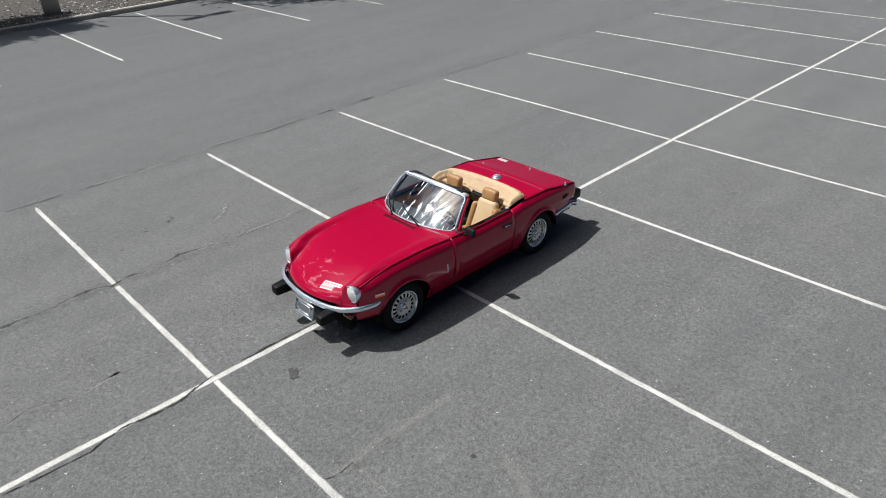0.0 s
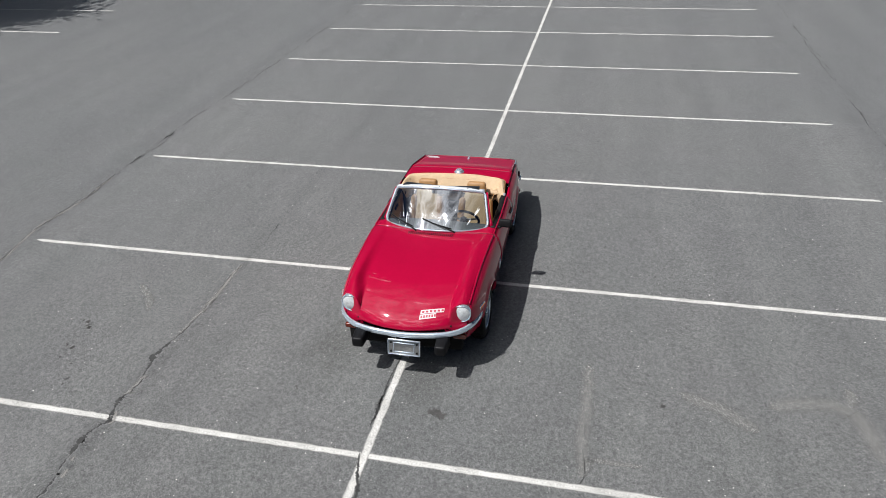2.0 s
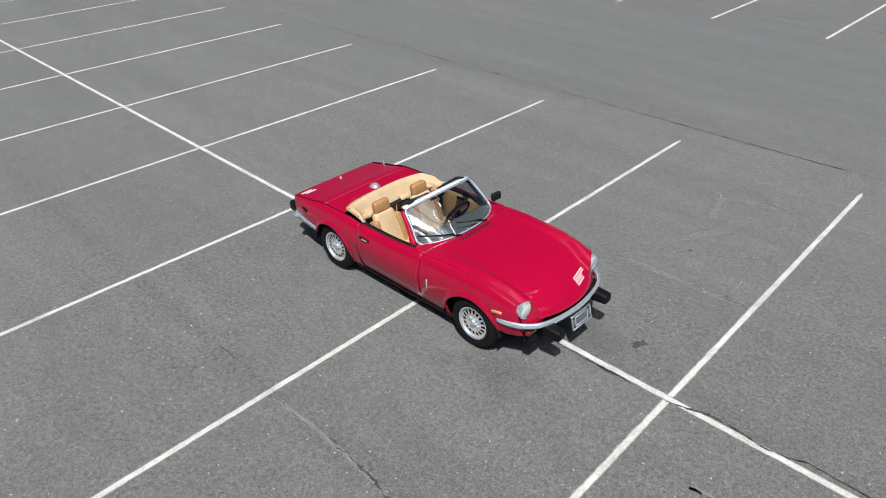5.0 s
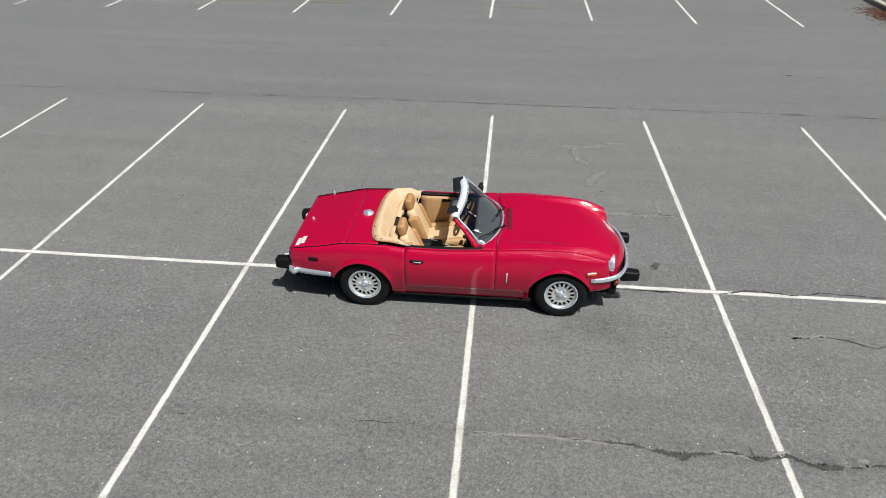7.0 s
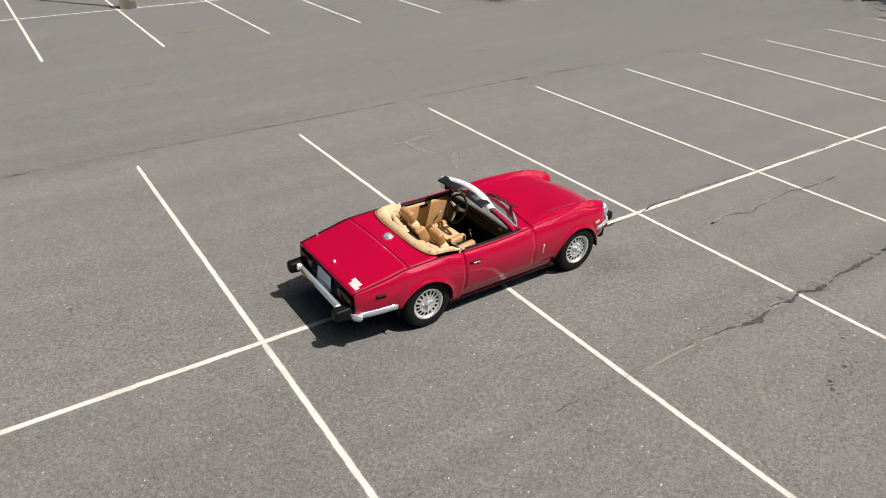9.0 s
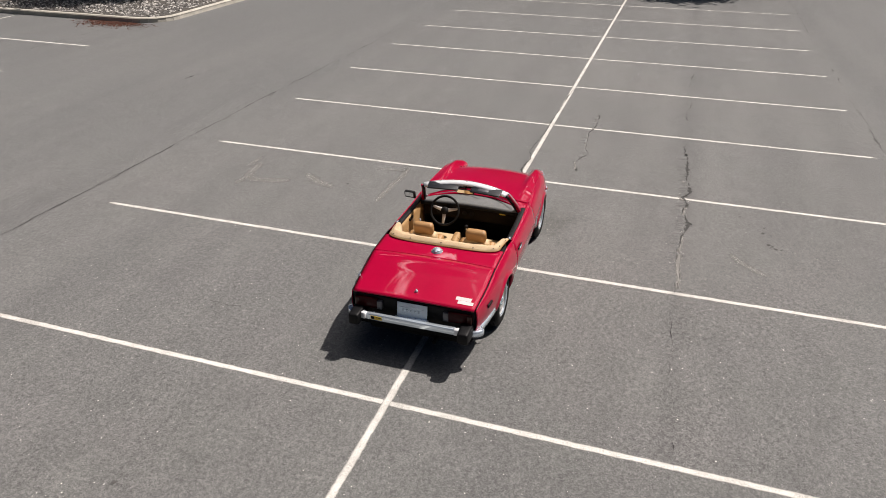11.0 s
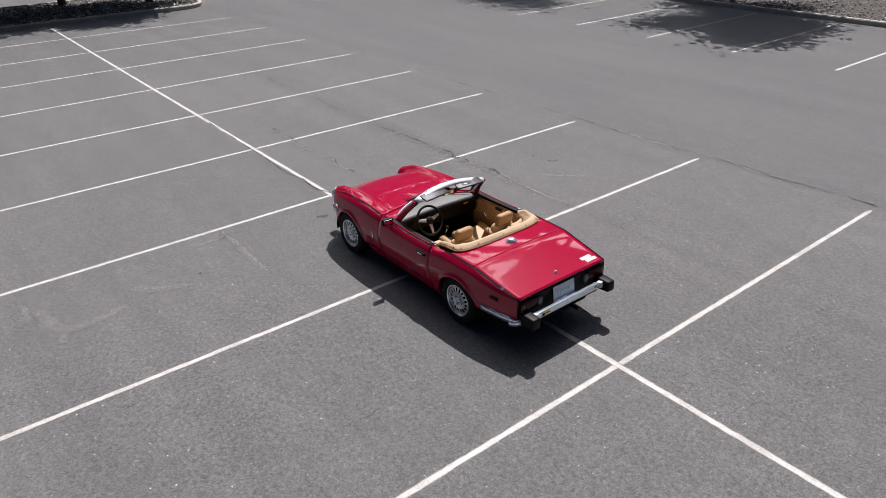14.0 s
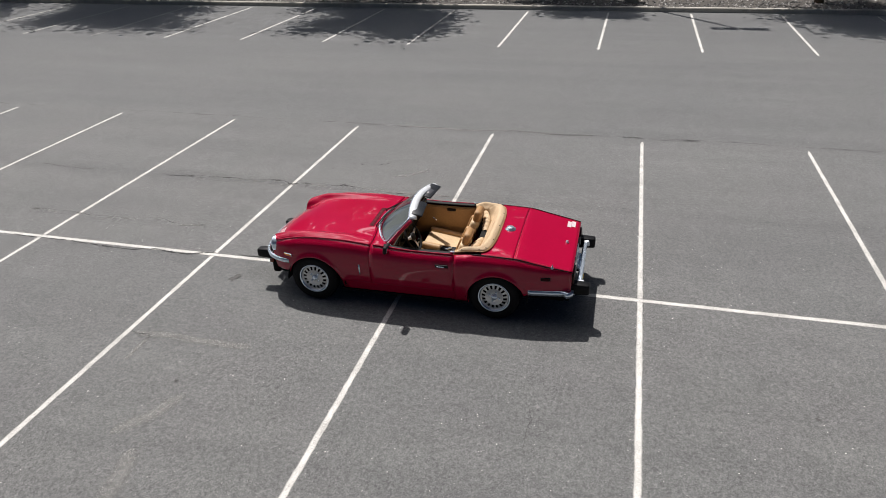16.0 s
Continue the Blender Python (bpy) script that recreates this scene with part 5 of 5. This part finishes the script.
            grid(bm, 3, 3, lambda i, j: on_bonnet(x0 + dep * (0.25 + 0.5 * j / 2) - skew * (i0 + 0.05 * i / 2 - 0.5), y0 + wid * (i0 + 0.05 * i - 0.5) * 0.98, 0.003))
        face_out(bm, AZ)
        part("badge_bar", bm, DECALRED, bd)


build_front()


def build_rear():
    for s in (1, -1):
        path = []
        for k in range(19):
            f = k / 18
            if f < 0.6:
                x = -1.42 - 0.40 * (f / 0.6)
                y = side_y(0.36, ZS(x), YS(x), YM(x)) + 0.016 + 0.022 * f
            else:
                a = (f - 0.6) / 0.4 * math.pi / 2
                x = -1.82 - 0.085 * math.sin(a)
                y = 0.696 - 0.11 * (1 - math.cos(a))
            path.append((x, s * y, 0.388))
        if s == 1:
            path = path[::-1]
        bm = bmesh.new()
        sweep(bm, [Vector(p) for p in path], [(a * 2.0, b * 0.85) for a, b in BLADE])
        part("quarter_bumper", bm, CHROME, car, "chrome quarter bumper")
        bm = bmesh.new()
        rbox(bm, (-1.955, s * 0.545, 0.418), (0.21, 0.125, 0.138), 0.022, 3, None, lambda q: (q.x, q.y * (0.85 if q.x < 0 else 1), q.z * (0.85 if q.x < 0 else 1)))
        ov = part("overrider", bm, RUBBER, car, "black rubber overrider")
        bm = bmesh.new()
        rbox(bm, (-1.962, s * 0.475, 0.434), (0.060, 0.070, 0.062), 0.010, 2, turned(0, 10, s * -12))
        part("bar_cap", bm, RAIL, ov, "bright metal cap at the bar's end")
    bm = bmesh.new()
    rbox(bm, (-1.945, 0.02, 0.425), (0.055, 0.94, 0.070), 0.012, 3)
    b = part("rear_bumper_bar", bm, CHROME, car, "straight chrome rear bumper bar")
    bm = bmesh.new()
    rbox(bm, (-1.974, 0.34, 0.425), (0.003, 0.115, 0.040), 0.001, 1)
    k = part("bumper_sticker", bm, YELLOW, b, "small yellow sticker")
    bm = bmesh.new()
    rbox(bm, (-1.9755, 0.375, 0.425), (0.003, 0.034, 0.032), 0.001, 1)
    rbox(bm, (-1.9755, 0.315, 0.430), (0.003, 0.05, 0.008), 0.001, 1)
    part("sticker_mark", bm, BLACK, k)
    bm = bmesh.new()
    rbox(bm, (-1.905, 0, 0.440), (0.03, 0.34, 0.03), 0.006)
    part("plate_lamp_housing", bm, CHROME, car)
    bm = bmesh.new()
    rbox(bm, (-1.888, 0, 0.522), (0.008, 0.305, 0.150), 0.004, 2, turned(0, 8, 0))
    p = part("rear_plate", bm, PLATE, car, "pale registration plate with plain bars")
    bm = bmesh.new()
    for y, z, w, h in ((0.0, 0.03, 0.26, 0.014), (0.09, 0.0, 0.022, 0.05), (0.05, 0.0, 0.022, 0.05), (0.01, 0.0, 0.022, 0.05), (-0.03, 0.0, 0.022, 0.05), (-0.07, 0.0, 0.022, 0.05)):
        rbox(bm, (-1.8935 + 0.14 * (z), y, 0.522 + z), (0.002, w * 0.9, h * 0.45), 0.0, 1, turned(0, 8, 0))
    part("plate_bar", bm, BARS, p)
    # decal on the boot lid
    bm = bmesh.new()
    def on_lid(x, y, up):
        v = y / (YS(x) - 0.014)
        crown = 0.012 * smooth(-1.95, -1.2, x) + 0.005
        return Vector((x, y, ZS(x) + 0.003 + crown * (1 - v * v) + up))
    grid(bm, 9, 3, lambda i, j: on_lid(-1.725 - 0.045 * j / 2, -0.545 + 0.15 * i / 8, 0.002))
    grid(bm, 9, 3, lambda i, j: on_lid(-1.772 - 0.045 * j / 2, -0.575 + 0.15 * i / 8, 0.002))
    face_out(bm, AZ)
    part("boot_badge", bm, DECAL, car, "pale plain badge transfer")
    # fuel filler
    bm = bmesh.new()
    zc = ZS(-1.115) + 0.017
    lathe(bm, [(0.062, 0.0), (0.062, 0.010), (0.050, 0.014), (0.047, 0.026), (0.036, 0.036), (0, 0.040)], 32, Matrix.Translation((-1.115, 0, zc - 0.004)) @ turned(90, 0, 0))
    rbox(bm, (-1.155, 0.0, zc + 0.018), (0.03, 0.03, 0.014), 0.005)
    part("fuel_cap", bm, CHROME, car, "round chrome fuel filler cap")
    # aerial foot on the left rear wing
    bm = bmesh.new()
    zz = ZS(-1.66)
    lathe(bm, [(0.016, 0), (0.014, 0.014), (0.007, 0.022), (0.005, 0.045), (0, 0.047)], 14, Matrix.Translation((-1.66, 0.635, zz)) @ turned(90, 0, 0))
    part("aerial_foot", bm, CHROME, car)
    # side markers and chrome strips
    for s in (1, -1):
        for x, z, mtl, nm, lab in ((1.345, 0.560, AMBER, "front_side_marker", "amber side marker lamp"), (-1.600, 0.562, REDLENS, "rear_side_marker", "red side marker lamp")):
            if x > 0:
                u = (x - X0) / (nose_x(0.61) - X0)
                y = side_y(z, bonnet_z(u, YE(u)), YE(u), YW(u))
                yaw = -s * 17
            else:
                y, yaw = side_y(z, ZS(x), YS(x), YM(x)), s * 7
            bm = bmesh.new()
            rbox(bm, (x, s * (y + 0.002), z), (0.104, 0.018, 0.036), 0.005, 2, turned(s * -8, 0, yaw))
            f = part(nm, bm, CHROME if x > 0 else RUBBER, car, lab)
            bm = bmesh.new()
            rbox(bm, (x, s * (y + 0.006), z), (0.098, 0.018, 0.028), 0.005, 2, turned(s * -8, 0, yaw))
            part("lens", bm, mtl, f)
        bm = bmesh.new()
        x = 0.468
        u = (x - X0) / (nose_x(0.61) - X0)
        pts = [(x, s * (side_y(z, bonnet_z(u, YE(u)), YE(u), YW(u)) + 0.002), z) for z in (0.425, 0.46, 0.50, 0.545)]
        tube(bm, pts, 0.009, 8)
        part("wing_strip", bm, CHROME, car, "short upright chrome strip")
    # door mirror, on the driver's side only
    bm = bmesh.new()
    tube(bm, [(0.14, 0.662, 0.735), (0.138, 0.700, 0.742), (0.132, 0.722, 0.758)], [0.018, 0.012, 0.012], 10)
    rbox(bm, (0.125, 0.748, 0.785), (0.048, 0.140, 0.090), 0.020, 3, turned(0, -10, -4))
    m = part("door_mirror", bm, BLACK, car, "black door mirror on a short stalk")
    bm = bmesh.new()
    rbox(bm, (0.0995, 0.750, 0.789), (0.003, 0.104, 0.058), 0.0, 1, turned(0, -10, -4))
    part("mirror_pane", bm, MIRROR, m, flat=True)


build_rear()


# ---------- cockpit ----------
def build_cockpit():
    bm = bmesh.new()
    rbox(bm, (-0.25, 0, 0.195), (1.35, 1.18, 0.03), 0.005)
    part("cockpit_floor", bm, CARPET, car, "black carpeted floor")
    bm = bmesh.new()
    rbox(bm, (-0.15, 0, 0.29), (1.15, 0.19, 0.20), 0.05, 3)
    part("tunnel", bm, CARPET, car)
    bm = bmesh.new()
    rbox(bm, (-0.96, 0, 0.44), (0.03, 1.18, 0.52), 0.01)
    part("rear_bulkhead", bm, CARPET, car)
    bm = bmesh.new()
    rbox(bm, (0.47, 0, 0.42), (0.03, 1.20, 0.50), 0.01)
    part("front_bulkhead", bm, CARPET, car)
    for s in (1, -1):
        bm = bmesh.new()
        rbox(bm, (-0.80, s * 0.595, 0.47), (0.36, 0.05, 0.46), 0.01)
        part("side_trim", bm, CARPET, car)
        bm = bmesh.new()
        rbox(bm, (0.33, s * 0.60, 0.45), (0.26, 0.04, 0.46), 0.01)
        part("side_trim", bm, CARPET, car)
    bm = bmesh.new()
    rbox(bm, (-0.86, 0, 0.655), (0.20, 1.16, 0.02), 0.006)
    part("parcel_shelf", bm, CARPET, car)
    # fascia with padded top
    bm = bmesh.new()
    def pad(i, j):
        y = (2 * i / 24 - 1) * 0.60
        back = 0.395 - 0.205 * abs(y / 0.6) ** 2.2
        prof = ((back, 0.755), (back * 0.6 + 0.08, 0.768), (0.13, 0.768), (0.095, 0.752), (0.088, 0.725), (0.10, 0.705))
        x, z = prof[j]
        return Vector((max(x, 0.09 if j > 2 else 0.12), y, z - 0.02 * (y / 0.6) ** 2))
    grid(bm, 25, 3, lambda i, j: pad(i, j + 3))
    face_out(bm, Vector((-1, 0, 0)))
    d = part("fascia", bm, BLACK, car, "black padded fascia with a top coloured as if sunlit", thick=0.01)
    bm = bmesh.new()
    grid(bm, 25, 4, pad)
    face_out(bm, AZ)
    part("fascia_top", bm, SUNLIT_TOP, d, "grey vinyl top with its sunlit look in the colour", thick=0.01)
    bm = bmesh.new()
    rbox(bm, (0.125, 0, 0.63), (0.03, 1.14, 0.155), 0.01)
    f = part("instrument_panel", bm, WOOD, d, "dark walnut instrument panel")
    for y, r in ((0.20, 0.05), (0.36, 0.05), (0.06, 0.03), (-0.03, 0.03)):
        bm = bmesh.new()
        lathe(bm, [(0, 0.0), (r * 0.9, 0.0), (r, 0.006), (r, -0.006)], 24, Matrix.Translation((0.106, y, 0.640)) @ turned(0, 0, 90))
        part("dial", bm, BLACK, f, "round black dial")
    bm = bmesh.new()
    rbox(bm, (0.107, -0.40, 0.690), (0.004, 0.07, 0.024), 0.001, 1)
    part("yellow_tag", bm, YELLOW, f, "small yellow tag")
    # steering wheel
    sw = new("steering_wheel")
    sw.parent = car
    sw.matrix_basis = Matrix.Translation((-0.030, 0.262, 0.705)) @ turned(0, -62, 0)
    bm = bmesh.new()
    tube(bm, [(0.168 * math.cos(a), 0.168 * math.sin(a), 0) for a in (2 * math.pi * k / 40 for k in range(41))], 0.014, 8, caps=False)
    part("wheel_rim", bm, TYRE, sw, "black wheel rim")
    for a in (0, 104, 256):
        bm = bmesh.new()
        T = turned(0, 0, a + 180)
        rbox(bm, T @ Vector((0.092, 0, -0.004)), (0.132, 0.036, 0.005), 0.002, 1, T, lambda q: (q.x, q.y * (0.75 if q.x > 0 else 1.25), q.z))
        part("spoke", bm, SPOKE, sw, "flat alloy spoke")
    bm = bmesh.new()
    lathe(bm, [(0.045, -0.02), (0.045, 0.008), (0.036, 0.018), (0, 0.022)], 24, turned(90, 0, 0))
    part("horn_push", bm, BLACK, sw)
    bm = bmesh.new()
    tube(bm, [(0, 0, -0.02), (0, 0, -0.20)], 0.02, 10)
    part("column", bm, BLACK, sw)
    # seats
    for s in (1, -1):
        st = new("seat")
        st.parent = car
        st.matrix_basis = pose(-0.29, s * 0.295, 0.20)
        bm = bmesh.new()
        rbox(bm, (0.03, 0, 0.13), (0.50, 0.44, 0.13), 0.05, 4, turned(0, -8, 0))
        part("cushion", bm, CREAM, st, "cream vinyl seat panel")
        for q in (1, -1):
            bm = bmesh.new()
            rbox(bm, (0.03, q * 0.20, 0.155), (0.50, 0.09, 0.15), 0.04, 4, turned(0, -8, 0))
            part("cushion_bolster", bm, TAN, st)
        B = turned(0, -22, 0)
        bm = bmesh.new()
        rbox(bm, (-0.290, 0, 0.31), (0.11, 0.40, 0.48), 0.045, 4, B, lambda q: (q.x, q.y * (0.68 if q.z > 0 else 1.0), q.z))
        bk = part("backrest", bm, CREAM, st, "cream vinyl backrest panel")
        for q in (1, -1):
            bm = bmesh.new()
            rbox(bm, (-0.265, q * 0.185, 0.275), (0.14, 0.08, 0.42), 0.035, 4, B, lambda v: (v.x, v.y - q * (0.75 if v.z > 0 else 0.0), v.z))
            part("back_bolster", bm, TAN_DARK, bk)
        bm = bmesh.new()
        tube(bm, [(-0.372, 0.21, 0.52), (-0.30, 0.16, 0.40)], 0.004, 6)
        for zz in (0.20, 0.30, 0.40, 0.48):
            tube(bm, [(-0.225 - (zz - 0.2) * 0.40, -0.14, zz), (-0.225 - (zz - 0.2) * 0.40, 0.14, zz)], 0.004, 6)
        part("seat_seam", bm, TAN_DARK, bk)
        bm = bmesh.new()
        rbox(bm, (-0.392, 0, 0.585), (0.090, 0.225, 0.145), 0.038, 4, turned(0, -14, 0))
        hr = part("head_restraint", bm, TAN_DARK, st, "tan leather head restraint")
        for q in (0.06, -0.06):
            bm = bmesh.new()
            tube(bm, [(-0.375, q, 0.50), (-0.392, q, 0.60)], 0.006, 8)
            part("stalk", bm, CHROME, hr)
    # gear lever, handbrake and armrest
    bm = bmesh.new()
    tube(bm, [(0.04, 0.0, 0.36), (-0.02, 0.0, 0.52)], 0.007, 8)
    g = part("gear_lever", bm, CHROME, car)
    bm = bmesh.new()
    lathe(bm, [(0, -0.022), (0.018, -0.016), (0.022, 0), (0.018, 0.016), (0, 0.022)], 16, Matrix.Translation((-0.022, 0, 0.53)))
    part("knob", bm, BLACK, g)
    bm = bmesh.new()
    tube(bm, [(-0.18, 0.02, 0.38), (-0.42, 0.02, 0.47)], [0.010, 0.013], 8)
    part("handbrake", bm, CHROME, car)
    bm = bmesh.new()
    rbox(bm, (-0.42, 0, 0.40), (0.30, 0.15, 0.10), 0.04, 4)
    part("armrest", bm, BLACK, car, "black padded armrest")


build_cockpit()


def build_hood_cover():
    """The folded hood under its tan cover, a soft horseshoe behind the seats."""
    bm = bmesh.new()
    n, rows = 72, 11
    def outer(v):                      # -1..1 round the horseshoe
        a = abs(v)
        if a > 0.62:
            f = (a - 0.62) / 0.38
            return Vector((-0.88 + 0.30 * f, math.copysign(0.608 + 0.030 * f, v), 0))
        ang = a / 0.62 * math.pi / 2
        return Vector((-0.88 - 0.135 * math.cos(ang) ** 0.8 if ang < math.pi / 2 - 1e-6 else -0.88, math.copysign(0.608 * math.sin(ang) ** 0.62, v) if a > 0 else 0.0, 0))
    def inner(v):
        a = abs(v)
        if a > 0.62:
            f = (a - 0.62) / 0.38
            return Vector((-0.755 + 0.165 * f, math.copysign(0.520 + 0.080 * f, v), 0))
        ang = a / 0.62 * math.pi / 2
        return Vector((-0.755 - 0.070 * math.cos(ang) ** 0.7 if ang < math.pi / 2 - 1e-6 else -0.755, math.copysign(0.520 * math.sin(ang) ** 0.62, v) if a > 0 else 0.0, 0))
    def f(i, j):
        v = 2 * i / n - 1
        o, q = outer(v), inner(v)
        t = j / (rows - 1)
        end = smooth(1.0, 0.80, abs(v))
        lump = smooth(0.28, 0.55, abs(v)) * smooth(1.0, 0.78, abs(v))
        x_ = min(max(o.x, -1.8), 0.3)
        base = ZS(x_) + 0.010 + 0.012 * (1 - (o.y / 0.66) ** 2)
        if t <= 0.75:
            k = t / 0.75
            p = o.lerp(q, k)
            z = base + 0.004 + 0.034 * end * math.sin(math.pi * min(k / 0.8, 1)) ** 0.8 - 0.085 * end * (1 - 0.75 * lump) * smooth(0.40, 1.0, k) + 0.006 * lump * math.sin(math.pi * min(1, 0.15 + 0.75 * k))
            # long soft folds that run round the horseshoe, and a few slack puckers near the seats
            fold = noise.noise((v * 2.2, k * 6.5, 3.1)) * 0.020 + noise.noise((v * 4.0 + k, k * 11, 9.1)) * 0.011
            fold += (noise.noise((v * 13, k * 3, 5.7)) * 0.016 + noise.noise((v * 26 - k * 6, k * 6, 2.2)) * 0.007) * smooth(0.45, 0.9, k)
            z += fold * math.sin(math.pi * min(1, k * 0.9 + 0.05)) * (0.35 + end * 0.65)
        else:
            k = (t - 0.75) / 0.25
            p = q.copy()
            d = Vector((1, 0, 0)) * 0.02 * k * end - Vector((0, math.copysign(0.02 * k, v), 0)) * (1 - end)
            p += d
            z = base + 0.004 - 0.085 * end * (1 - 0.75 * lump) + 0.0155 * lump - 0.16 * k * (0.35 + 0.65 * end) + noise.noise((v * 9, 4, k)) * 0.012
        return Vector((p.x, p.y, z))
    grid(bm, n + 1, rows, f)
    face_out(bm, AZ)
    c = part("hood_cover", bm, TAN_CLOTH, car, "tan cover over the folded hood", thick=0.004)
    bm = bmesh.new()
    tube(bm, [f(i, 0) + Vector((0, 0, 0.002)) for i in range(n + 1)], 0.006, 6)
    part("cover_hem", bm, TAN_DARK, c)
    for v in (-0.86, -0.60, -0.42, -0.18, 0.0, 0.18, 0.42, 0.60, 0.86):
        i = round((v + 1) / 2 * n)
        p = f(i, 1)
        bm = bmesh.new()
        lathe(bm, [(0.007, 0), (0.006, 0.004), (0, 0.005)], 12, Matrix.Translation(p + Vector((0, 0, 0.002))) @ turned(90, 0, 0))
        part("press_stud", bm, BLACK, c, "dark press stud")
    # the gathered cloth behind each head restraint
    for s in (1, -1):
        bm = bmesh.new()
        rnd = random.Random(5 + s)
        def roll(i, j):
            a = 2 * math.pi * j / 20
            k = i / 36
            r = 0.040 * (0.35 + 0.65 * math.sin(math.pi * min(1, 0.12 + 0.80 * k)))
            # creases run over the roll and slant towards the corner
            crease = noise.noise((i * 0.42 + j * 0.10, j * 0.10, s * 4)) * 0.42 + noise.noise((i * 0.95 - j * 0.15, j * 0.3, s * 9)) * 0.22
            r *= 1 + crease
            return Vector((-0.800 + 0.075 * k ** 2 + r * 1.15 * math.cos(a), s * (0.10 + 0.45 * k), 0.662 + 0.045 * k + r * math.sin(a)))
        grid(bm, 37, 20, roll, close_v=True)
        bmesh.ops.recalc_face_normals(bm, faces=bm.faces[:])
        part("cloth_roll", bm, TAN_CLOTH, c)


build_hood_cover()
